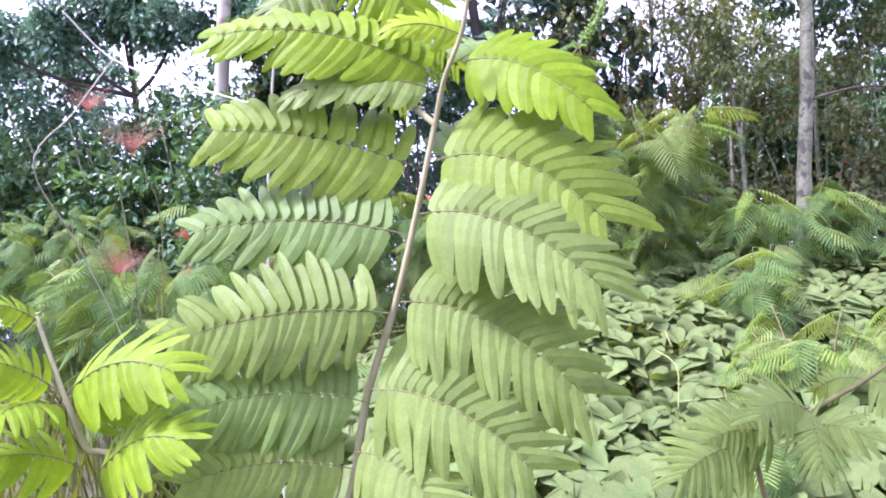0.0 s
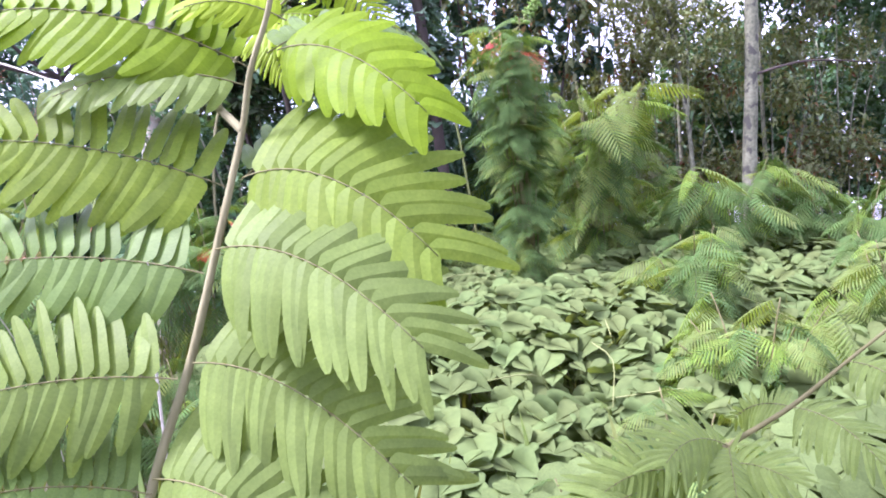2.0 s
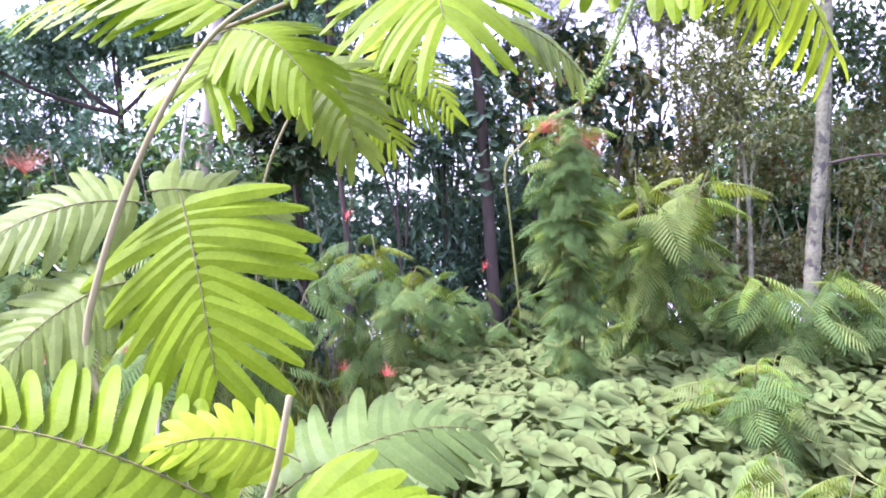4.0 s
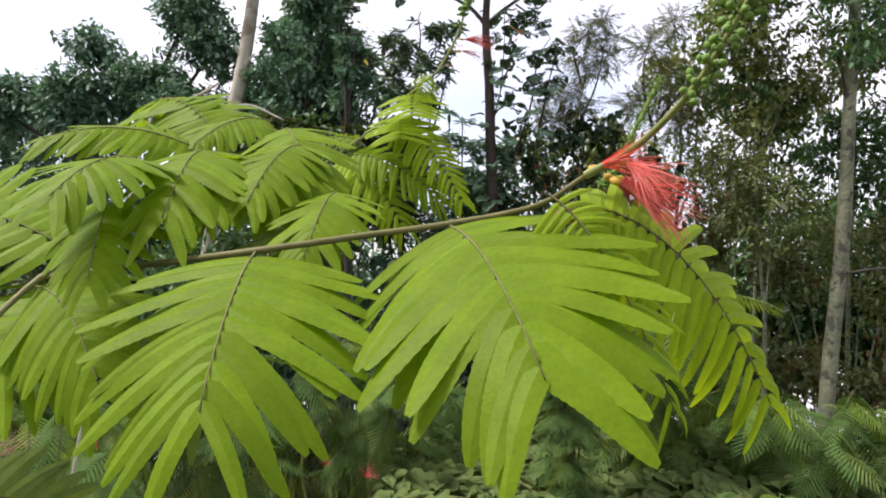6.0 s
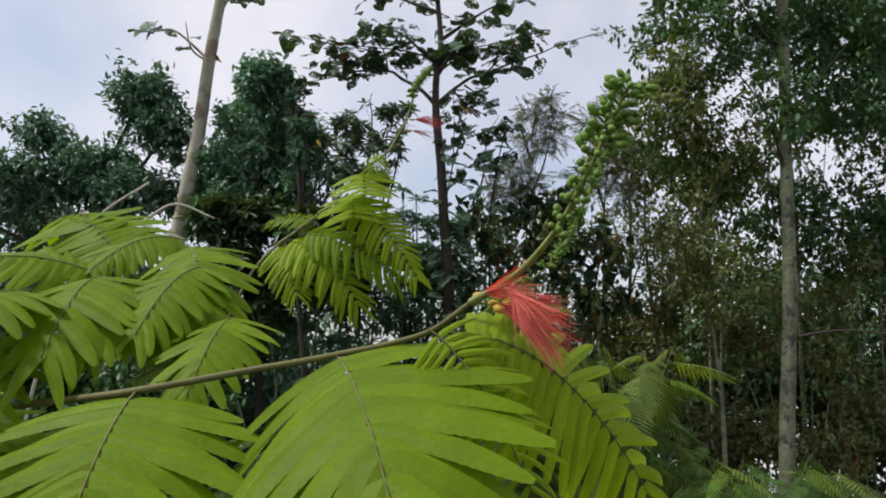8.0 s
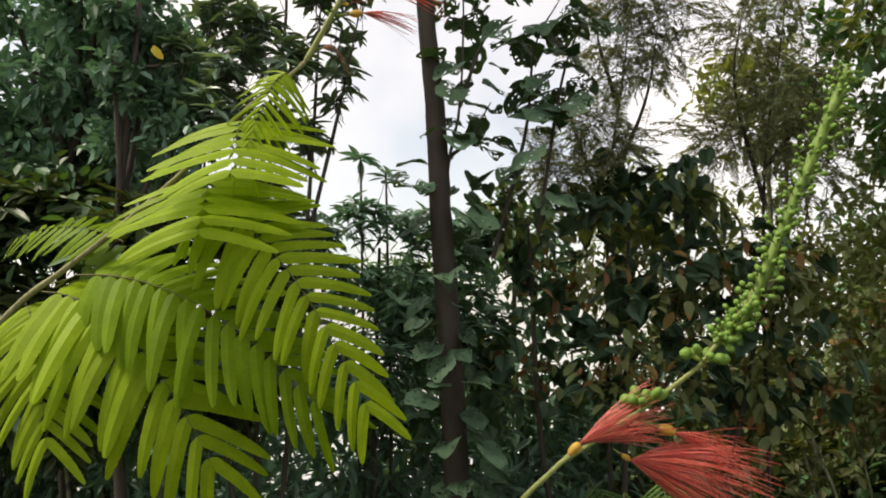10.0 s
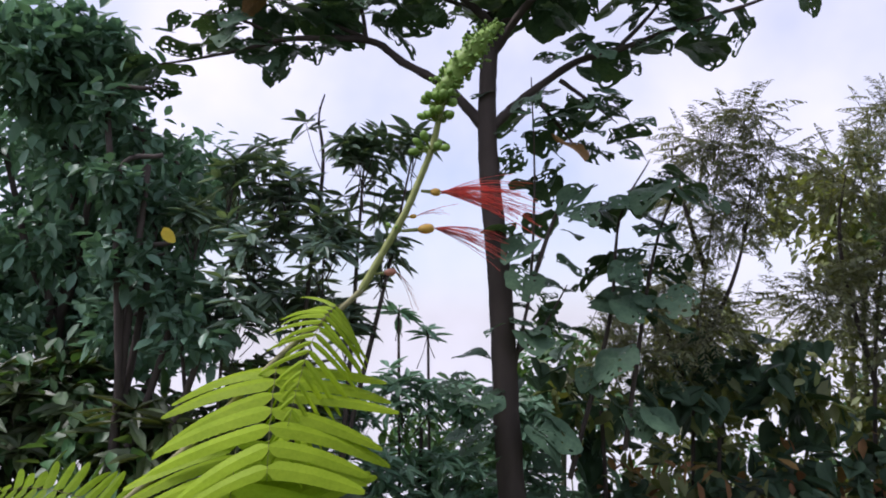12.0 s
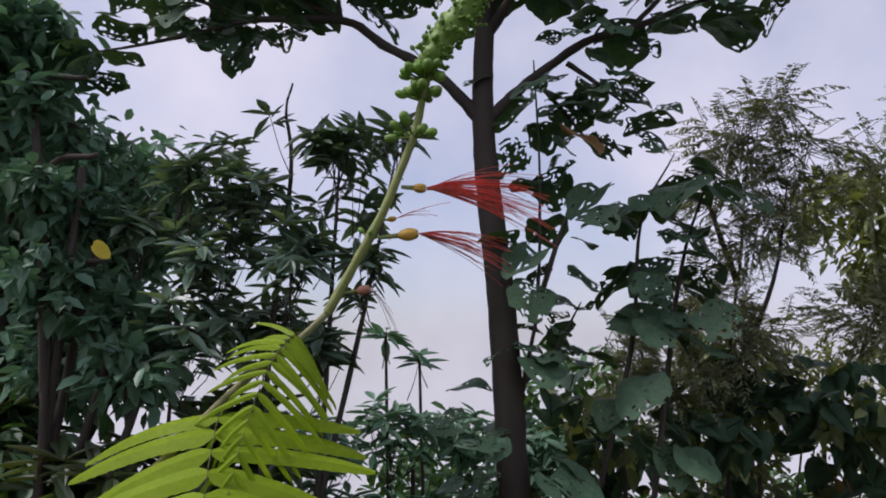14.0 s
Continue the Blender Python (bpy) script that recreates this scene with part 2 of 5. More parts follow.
PINNAE = {}
for m in (LEAF, LEAF_YOUNG, LEAF_SHADE, LEAF_MID, LEAF_DEEP):
    PINNAE[m.name] = [pinna_mesh("pinna", 0.102, d, 15, m) for d in (0.10, 0.18, 0.28)]
PINNAE[LEAF_CURL.name] = [pinna_mesh("pinna", 0.085, d, 15, LEAF_CURL) for d in (0.25, 0.4, 0.6)]


def frond(parent, base, tip, tilt=45, sag=0.12, pairs=10, reach=0.42, mat=None, droop=0.3, fill=0.6, side_face=0.0, edge=0.0, sweep=60):
    """A twice-feathered leaf: a thin curved rib with rows of leaflets in pairs; tilt turns its face from the sky towards the path."""
    base, tip = Vector(base), Vector(tip)
    long = (tip - base).length
    sway = random.uniform(-0.07, 0.07)
    bow = (base + tip) / 2 + Vector((sway * long * 0.6, -sway * long, sag * long * 2))
    rib = [(base * (1 - s) ** 2 + bow * 2 * s * (1 - s) + tip * s * s) - base for s in (k / 10 for k in range(11))]
    v, f = tube(rib, max(0.0008, long * 0.003), 0.0004, 5)
    leaf = part("leaf", mesh_of("leaf_rib", v, f, RIB, True), parent, base - Vector(parent.location))
    face = Vector((side_face, -math.sin(radians(tilt)), math.cos(radians(tilt))))
    for k in range(pairs):
        s = 0.07 + 0.93 * (k + 0.5) / pairs
        spot = (base * (1 - s) ** 2 + bow * 2 * s * (1 - s) + tip * s * s) - base
        along = ((bow - base) * (1 - s) + (tip - bow) * s).normalized()
        n = (face - along * face.dot(along)).normalized()
        w = n.cross(along)
        size = reach * long * (0.72 + 0.34 * math.sin(math.pi * min(1, s * 1.05) ** 0.8)) * random.uniform(0.9, 1.06)
        lean = radians(90 - sweep * s ** 1.3 + random.uniform(-4, 4))
        for side in (-1, 1):
            fall = droop * random.uniform(0.7, 1.3)
            tipped = lean + radians(random.uniform(-6, 6))
            d = (along * math.cos(tipped) + w * side * math.sin(tipped) - n * fall * 0.5).normalized()
            z = (n - d * n.dot(d)).normalized()
            z = (z + w * random.uniform(-0.16, 0.16)).normalized()
            if edge and (w * side).z > 0:
                z = (z + along * edge * random.uniform(0.7, 1.2)).normalized()
            y = z.cross(d).normalized()
            z = d.cross(y)
            ob = new("pinna", random.choice(PINNAE[mat.name]))
            ob.parent = leaf
            turn = Matrix((d, y * side, z * 1)).transposed().to_4x4()
            wide = min(1.9, max(0.42, fill * 0.90 * math.sin(lean) ** 0.7 * long / pairs / size / 0.102)) * random.uniform(0.86, 1.12)
            ob.matrix_basis = Matrix.Translation(spot) @ turn @ Matrix.Diagonal((size, size * wide, size, 1))
    return leaf


def ball(name, mat, sub=1, squash=1.0):
    bm = bmesh.new()
    bmesh.ops.create_icosphere(bm, subdivisions=sub, radius=1.0)
    for v in bm.verts:
        v.co.z *= squash
    me = bpy.data.meshes.new(name)
    bm.to_mesh(me)
    bm.free()
    me.materials.append(mat)
    me.shade_smooth()
    return me


def bud_mesh():
    """A round bud, one in radius, on its short stalk."""
    bm = bmesh.new()
    bmesh.ops.create_icosphere(bm, subdivisions=2, radius=1.0, matrix=Matrix.Translation((0, 0, 3.4)) @ Matrix.Diagonal((1, 1, 1.15, 1)))
    bmesh.ops.create_cone(bm, segments=5, radius1=0.22, radius2=0.3, depth=2.6, matrix=Matrix.Translation((0, 0, 1.3)))
    me = bpy.data.meshes.new("bud")
    bm.to_mesh(me)
    bm.free()
    me.materials.append(BUD)
    me.shade_smooth()
    return me


BUD_MESH = bud_mesh()


def flower_spike(parent, points, r, buds):
    """An upright flower stalk with round buds, crowded towards its tip."""
    branch(parent, "flower_stalk", points, r, r * 0.4, STEM_GREEN)
    line = glide(points, 10)
    home = Vector(parent.location)
    long = sum((b - a).length for a, b in zip(line, line[1:]))
    for k in range(buds):
        s = 0.42 + 0.58 * (k / buds) ** 0.55 if k % 3 else 0.84 + 0.16 * (k / buds)
        p = line[min(int(s * (len(line) - 1)), len(line) - 2)]
        q = line[min(int(s * (len(line) - 1)) + 1, len(line) - 1)]
        d = (q - p).normalized()
        a = k * 2.4
        u = d.orthogonal().normalized()
        out = u * math.cos(a) + d.cross(u) * math.sin(a)
        size = long * (0.0115 - 0.004 * max(0, s - 0.7)) * random.uniform(0.75, 1.2)
        lift = (out + d * random.uniform(0.0, 0.7)).normalized()
        ob = part("bud", BUD_MESH, parent, p + (q - p) * random.random() - home)
        ob.rotation_euler = lift.to_track_quat("Z", "Y").to_euler()
        ob.scale = (size, size, size * random.uniform(0.6, 1.15) * (1.0 if s < 0.8 else 1.5))


def flower(parent, base, tip, spread, count, mat=RED):
    """A tuft of long red filaments from a small yellow cup."""
    base, tip = Vector(base), Vector(tip)
    long = (tip - base).length
    d = (tip - base).normalized()
    home = Vector(parent.location)
    cup = part("flower", ball("flower_cup", CALYX, 1, 1.6), parent, base + d * long * 0.06 - home, "red brush flower with a yellow cup")
    cup.rotation_euler = d.to_track_quat("Z", "Y").to_euler()
    r = long * 0.055
    cup.scale = (r, r, r)
    u = d.orthogonal().normalized()
    w = d.cross(u)
    verts, faces = [], []
    for k in range(int(count * 1.6)):
        a, q = random.uniform(0, 2 * math.pi), math.sqrt(random.random()) * spread
        away = u * math.cos(a) + w * math.sin(a)
        reach = long * random.uniform(0.6, 1.0)
        end = d * reach + away * reach * q + Vector((0, 0, -0.4 * reach * random.random() ** 1.5))
        bow = d * reach * 0.55 + away * reach * q * 0.2
        line = [bow * 2 * s * (1 - s) + end * s * s for s in (0, 0.2, 0.4, 0.6, 0.8, 1)]
        v, f = tube(line, 0.0002 + long * 0.0008, 0.00016 + long * 0.0004, 3)
        o = len(verts)
        verts += v
        faces += [tuple(i + o for i in g) for g in f]
    brush = part("brush", mesh_of("brush", verts, faces, mat), cup, label="long red filaments" if mat is RED else "faded coral filaments")
    brush.matrix_parent_inverse = (Matrix.Translation(cup.location) @ cup.rotation_euler.to_matrix().to_4x4() @ Matrix.Diagonal((r, r, r, 1))).inverted()
    brush.location = base - home


def flower_stalk(parent, points, r):
    branch(parent, "flower_stalk", points, r, r * 0.65, STEM_GREEN, n=6, rough=0.08)


def put_bud(parent, place, way, size, longer=1.0):
    ob = part("bud", BUD_MESH, parent, place - Vector(parent.location))
    ob.rotation_euler = way.to_track_quat("Z", "Y").to_euler()
    ob.scale = (size, size, size * longer)


def bud_cone(parent, points, radii, count, size, core=0.5):
    """Crowded buds round the top of a flower stalk, thick in the middle and narrowing to the tip."""
    line = glide(points, 8)
    home = Vector(parent.location)
    verts, faces = tube([p - home for p in line], 1.0, 1.0, 9)
    for i, p in enumerate(line):
        q = i / (len(line) - 1) * (len(radii) - 1)
        j = min(int(q), len(radii) - 2)
        r = (radii[j] + (radii[j + 1] - radii[j]) * (q - j)) * core
        for k in range(9):
            a = i * 9 + k
            verts[a] = (p - home) + (verts[a] - (p - home)) * r * random.uniform(0.75, 1.15)
    part("spike_core", mesh_of("spike_core", verts, faces, BUD, True), parent, label="crowded unopened green buds")
    for k in range(count):
        s = (k + random.random()) / count
        i = min(int(s * (len(line) - 1)), len(line) - 2)
        p = line[i].lerp(line[i + 1], random.random())
        d = (line[i + 1] - line[i]).normalized()
        q = s * (len(radii) - 1)
        j = min(int(q), len(radii) - 2)
        r = radii[j] + (radii[j + 1] - radii[j]) * (q - j)
        u = d.orthogonal().normalized()
        a = k * 2.39996
        way = (u * math.cos(a) + d.cross(u) * math.sin(a) + d * random.uniform(0.1, 0.7)).normalized()
        lump = 0.72 + 0.28 * math.sin(s * 31 + a * 0.5)
        fat = size * random.uniform(0.65, 1.15) * (1.1 - 0.45 * s)
        put_bud(parent, p + way * max(0.0, r * lump * random.uniform(0.55, 1.0) - fat * 3.4), way, fat, random.uniform(0.8, 1.2))


def bud_whorl(parent, knot, reach, count):
    """A ring of stalked buds at a knot of the flower stalk."""
    for k in range(count):
        a = 2 * math.pi * (k + random.random() * 0.6) / count
        way = Vector((math.cos(a), math.sin(a) * 0.8, random.uniform(0.0, 0.9))).normalized()
        size = reach * random.uniform(0.16, 0.26)
        put_bud(parent, Vector(knot), way, size, random.uniform(0.8, 1.3) * reach / (size * 4.4))


def long_flower(parent, foot, cup_at, tip, spread, count, mat=RED, fall=0.22):
    """A stalked yellow cup with long loose filaments that fan out and curve down."""
    foot, cup_at, tip = Vector(foot), Vector(cup_at), Vector(tip)
    home = Vector(parent.location)
    d = (cup_at - foot).normalized()
    wide = max((cup_at - foot).length * 0.16, 0.006)
    stalk_end = foot.lerp(cup_at, 0.5)
    v, f = tube([foot - foot, (stalk_end - foot) * 0.5, stalk_end - foot], wide * 0.3, wide * 0.4, 6)
    cup = part("flower", mesh_of("flower_foot", v, f, STEM_GREEN, True), parent, foot - home, "red brush flower with a yellow cup")
    ring = [stalk_end.lerp(cup_at, q) - foot for q in (0, 0.2, 0.45, 0.7, 0.9, 1.0)]
    v, f = tube(ring, 1.0, 1.0, 8)
    for i, q in enumerate((0.4, 0.8, 1.0, 0.95, 0.75, 0.45)):
        for k in range(8):
            v[i * 8 + k] = ring[i] + (v[i * 8 + k] - ring[i]) * wide * q
    part("cup", mesh_of("cup", v, f, mat is RED and CALYX or FADED, True), cup, label="swollen yellow cup")
    way = (tip - cup_at).normalized()
    long = (tip - cup_at).length
    u = way.orthogonal().normalized()
    w = way.cross(u)
    verts, faces = [], []
    for k in range(count):
        a, q = random.uniform(0, 2 * math.pi), math.sqrt(random.random()) * spread
        reach = long * random.uniform(0.55, 1.08)
        away = (u * math.cos(a) + w * math.sin(a)) * reach * q
        end = way * reach + away + Vector((0, 0, -fall * reach * random.random() ** 1.4))
        bow = way * reach * 0.55 + away * 0.75 + Vector((0, 0, 0.06 * reach))
        thread = [cup_at - foot + bow * 2 * s * (1 - s) + end * s * s for s in (0, 0.15, 0.3, 0.45, 0.6, 0.8, 1)]
        v, f = tube(thread, 0.0006 + long * 0.0022, 0.0004 + long * 0.0012, 3)
        o = len(verts)
        verts += v
        faces += [tuple(i + o for i in g) for g in f]
    part("brush", mesh_of("brush", verts, faces, mat), cup, label="long red filaments" if mat is RED else "faded coral filaments")


def leaf_shape(kind):
    """Outline of one leaf, one long along x, as verts and faces folded along its middle."""
    if kind == "heart":
        half = [(0.0, 0.0), (-0.10, 0.20), (-0.04, 0.38), (0.14, 0.47), (0.38, 0.43), (0.66, 0.26), (0.88, 0.09), (1.0, 0.0)]
    elif kind == "round":
        half = [(0.0, 0.0), (-0.05, 0.16), (0.05, 0.36), (0.30, 0.47), (0.60, 0.44), (0.85, 0.24), (0.95, 0.08), (1.0, 0.0)]
    elif kind == "lance":
        half = [(0.0, 0.0), (0.12, 0.06), (0.36, 0.145), (0.62, 0.135), (0.85, 0.06), (1.0, 0.0)]
    elif kind == "blade":
        half = [(0.0, 0.0), (0.3, 0.012), (0.7, 0.010), (1.0, 0.0)]
    elif kind == "needle":
        half = [(0.0, 0.0), (0.3, 0.14), (0.7, 0.12), (1.0, 0.0)]
    else:
        half = [(0.0, 0.0), (0.25, 0.2), (0.6, 0.22), (1.0, 0.0)]
    mid = [(x, 0.0, -0.16 * x * x) for x, _ in half]
    lift = 0.28 if kind in ("heart", "round") else 0.4
    wing = [(x, y, -0.16 * x * x + lift * y - 0.5 * y * y) for x, y in half[1:-1]]
    verts = [(0, 0, 0), (1, 0, -0.16)] + wing + [(x, -y, z) for x, y, z in wing]
    core = [(x, 0, z) for x, _, z in mid[2:-2]] if len(half) > 5 else []
    faces = []
    n = len(wing)
    if core:
        c0 = len(verts)
        verts += core
        for g, flip in ((2, False), (2 + n, True)):
            ring = [0] + list(range(g, g + n)) + [1] + list(range(c0 + len(core) - 1, c0 - 1, -1))
            faces.append(tuple(reversed(ring)) if flip else tuple(ring))
    else:
        for g, flip in ((2, False), (2 + n, True)):
            ring = [0] + list(range(g, g + n)) + [1]
            faces.append(tuple(reversed(ring)) if flip else tuple(ring))
    return np.array(verts, float), faces


def scatter(name, kind, places, ways, faces_up, sizes, mat):
    """Many leaves of one outline in one mesh: where each starts, which way it points, its face and its length."""
    verts, faces = leaf_shape(kind)
    tris = []
    for f in faces:
        tris += [(f[0], f[i], f[i + 1]) for i in range(1, len(f) - 1)]
    tris = np.array(tris)
    x = ways / np.linalg.norm(ways, axis=1, keepdims=True)
    z = faces_up - x * np.sum(faces_up * x, axis=1, keepdims=True)
    z /= np.linalg.norm(z, axis=1, keepdims=True) + 1e-9
    y = np.cross(z, x)
    n, k = len(places), len(verts)
    all_v = places[:, None, :] + sizes[:, None, None] * (verts[None, :, 0:1] * x[:, None, :] + verts[None, :, 1:2] * y[:, None, :] + verts[None, :, 2:3] * z[:, None, :])
    all_f = (tris[None, :, :] + (np.arange(n) * k)[:, None, None]).reshape(-1, 3)
    me = bpy.data.meshes.new(name)
    me.vertices.add(n * k)
    me.vertices.foreach_set("co", all_v.reshape(-1))
    me.loops.add(len(all_f) * 3)
    me.loops.foreach_set("vertex_index", all_f.reshape(-1).astype(np.int32))
    me.polygons.add(len(all_f))
    me.polygons.foreach_set("loop_start", np.arange(0, len(all_f) * 3, 3, dtype=np.int32))
    me.materials.append(mat)
    me.update(calc_edges=True)
    return me


def worn_leaf(name, mat, seed, heart=0.5, lace=0.0):
    """A large wavy leaf, one long, with an uneven edge; lace is the share of small holes eaten through it between the veins."""
    r = random.Random(seed)
    around, rings = 30, 8
    verts, faces = [(0.42, 0.0, 0.03)], []
    phase = [r.uniform(0, 6.28) for _ in range(3)]
    rim = [0.47 * (1 + 0.05 * math.sin(5 * 2 * math.pi * j / around + phase[0]) + r.uniform(-0.05, 0.03)) for j in range(around)]
    fold = r.uniform(0.05, 0.35)
    for k in range(1, rings + 1):
        for j in range(around):
            a = 2 * math.pi * j / around
            x, y = math.cos(a) * rim[j] * 1.12, math.sin(a) * rim[j] * 0.96
            x += heart * 0.22 * max(0.0, -math.cos(a)) ** 6
            x += 0.10 * max(0.0, math.cos(a)) ** 8
            q = k / rings
            wave = 0.05 * q * math.sin(3 * a + phase[1]) + 0.03 * math.sin(4 * q * x + phase[2])
            verts.append((0.42 + x * q + r.uniform(-0.01, 0.01), y * q + r.uniform(-0.01, 0.01), wave - 0.22 * (x * q) ** 2 - 0.30 * (y * q) ** 2 + fold * abs(y * q)))
    veins = {0, around // 2, 4, 5, around - 5, around - 4, 9, around - 9}
    spots = [(r.uniform(2, rings), r.randint(0, around - 1)) for _ in range(2)]
    for j in range(around):
        n = (j + 1) % around
        faces.append((0, 1 + j, 1 + n))
        for k in range(1, rings):
            near = min(abs(k - c) + min(abs(j - e), around - abs(j - e)) * 0.5 for c, e in spots)
            if r.random() < lace * (0 if j in veins else 1) * (1.5 if near < 3 else 0.75) or near < 0.8:
                continue
            a, b = 1 + (k - 1) * around, 1 + k * around
            faces.append((a + j, b + j, b + n, a + n))
    return mesh_of(name, verts, faces, mat, True)


def single_leaf(name, kind, mat):
    verts, faces = leaf_shape(kind)
    return mesh_of(name, verts, faces, mat)


def unit(n):
    v = rng.normal(size=(n, 3))
    return v / np.linalg.norm(v, axis=1, keepdims=True)


def crown(parent, name, blobs, twigs, per, kind, size, mat, droop=0.3, hollow=0.45, spray=0.16):
    """A crown: twigs end inside uneven bulbs, each with a rosette or spray of leaves."""
    home = np.array(parent.location)
    blobs = np.array(blobs, float)
    share = (blobs[:, 3] * blobs[:, 4] * blobs[:, 5]) ** 0.667
    which = rng.choice(len(blobs), twigs, p=share / share.sum())
    way = unit(twigs)
    depth = hollow + (1 - hollow) * rng.random(twigs) ** 0.5
    rough = 1 + 0.22 * np.sin(way[:, 0:1] * 7 + which[:, None]) * np.sin(way[:, 2:3] * 6)
    ends = blobs[which, :3] + way * blobs[which, 3:6] * depth[:, None] * rough
    if kind == "oval":
        clump = rng.integers(0, 9, twigs) + 9 * which
        knots = unit(9 * len(blobs)) * 0.85
        knots = np.repeat(blobs[:, :3], 9, axis=0) + knots * np.repeat(blobs[:, 3:6], 9, axis=0)
        ends = ends * 0.72 + knots[clump] * 0.28
    ends = np.repeat(ends, per, axis=0)
    out = np.repeat(way * 0.7 + unit(twigs) * 0.6, per, axis=0)
    ways = out * 0.55 + unit(len(ends)) * 0.9
    ways[:, 2] -= droop
    places = ends + unit(len(ends)) * spray * rng.random((len(ends), 1)) - home
    ups = unit(len(ends)) * 0.55 + np.array([0, -0.1, 1.0])
    sizes = size * rng.uniform(0.6, 1.25, len(ends))
    return part(name, scatter(name, kind, places, ways, ups, sizes, mat), parent)


def pick_ends(blobs, count, hollow=0.2):
    """Twig ends spread over uneven bulbs, and the way out from each bulb's middle."""
    blobs = np.array(blobs, float)
    share = (blobs[:, 3] * blobs[:, 4] * blobs[:, 5]) ** 0.667
    which = rng.choice(len(blobs), count, p=share / share.sum())
    way = unit(count)
    depth = hollow + (1 - hollow) * rng.random((count, 1)) ** 0.6
    return blobs[which, :3] + way * blobs[which, 3:6] * depth, way


def twig_mesh(parent, starts, ends, r, mat):
    verts, faces = [], []
    for a, b in zip(starts, ends):
        a, b = Vector(a), Vector(b)
        v, f = tube([a, a.lerp(b, 0.5) + Vector((0, 0, -0.02)), b], r, r * 0.5, 3)
        o = len(verts)
        verts += v
        faces += [tuple(i + o for i in g) for g in f]
    part("twig_tangle", mesh_of("twig_tangle", verts, faces, mat), parent, kind="stuff")


def whorls(parent, blobs, twigs, per, size, mat):
    """Twig ends with a star of long leaves each, some leaves lower on the twig."""
    home = np.array(parent.location)
    ends, way = pick_ends(blobs, twigs)
    ends = ends - home
    axis = way * 0.5 + np.array([0, 0, 0.9])
    axis /= np.linalg.norm(axis, axis=1, keepdims=True)
    twig_mesh(parent, ends - axis * size * rng.uniform(1.2, 2.2, (twigs, 1)), ends, size * 0.022, BARK_DARK)
    n = twigs * per
    ends, axis = np.repeat(ends, per, axis=0), np.repeat(axis, per, axis=0)
    turn = (np.tile(np.arange(per), twigs) * 2.4 + np.repeat(rng.uniform(0, 6.28, twigs), per)) + rng.normal(0, 0.2, n)
    u = np.cross(axis, np.array([1.0, 0.2, 0]))
    u /= np.linalg.norm(u, axis=1, keepdims=True)
    v = np.cross(axis, u)
    out = u * np.cos(turn)[:, None] + v * np.sin(turn)[:, None]
    rise = rng.uniform(-0.35, 0.7, (n, 1))
    places = ends - axis * size * 0.35 * rng.random((n, 1)) ** 1.5
    ups = axis - out * rise * 0.8 + unit(n) * 0.25
    part("foliage", scatter("foliage", "lance", places, out + axis * rise, ups, size * rng.uniform(0.6, 1.15, n), mat), parent, kind="stuff")


def sprays(parent, blobs, count, long, mat):
    """Feathered sprays: a thin drooping rib with small narrow leaflets in pairs."""
    home = np.array(parent.location)
    ends, way = pick_ends(blobs, count, 0.1)
    ends = ends - home
    d = way * 0.8 + unit(count) * 0.5 + np.array([0, 0, 0.1])
    d /= np.linalg.norm(d, axis=1, keepdims=True)
    size = long * rng.uniform(0.6, 1.15, count)
    twig_mesh(parent, ends - d * 0.1, ends + (d - np.array([0, 0, 0.3])) * size[:, None], 0.002, BARK_GREY)
    pairs = 14
    s = np.tile(np.repeat((np.arange(pairs) + 0.5) / pairs, 2), count)
    side = np.tile([1.0, -1.0], pairs * count)
    k = pairs * 2
    e, w, z = np.repeat(ends, k, axis=0), np.repeat(d, k, axis=0), np.repeat(size, k)
    across = np.cross(w, np.array([0.1, -0.3, 1.0]))
    across /= np.linalg.norm(across, axis=1, keepdims=True)
    places = e + w * (s * z)[:, None] + np.array([0, 0, -1.0]) * (0.3 * s * s * z)[:, None]
    ways = across * side[:, None] + w * 0.55 + np.array([0, 0, -0.35]) + unit(len(e)) * 0.34
    part("spray_foliage", scatter("spray_foliage", "needle", places, ways, unit(len(e)) * 0.5 + np.array([0, -0.2, 1.0]), z * 0.27 * (1 - 0.5 * s * s) * rng.uniform(0.55, 1.15, len(e)), mat), parent, kind="stuff")


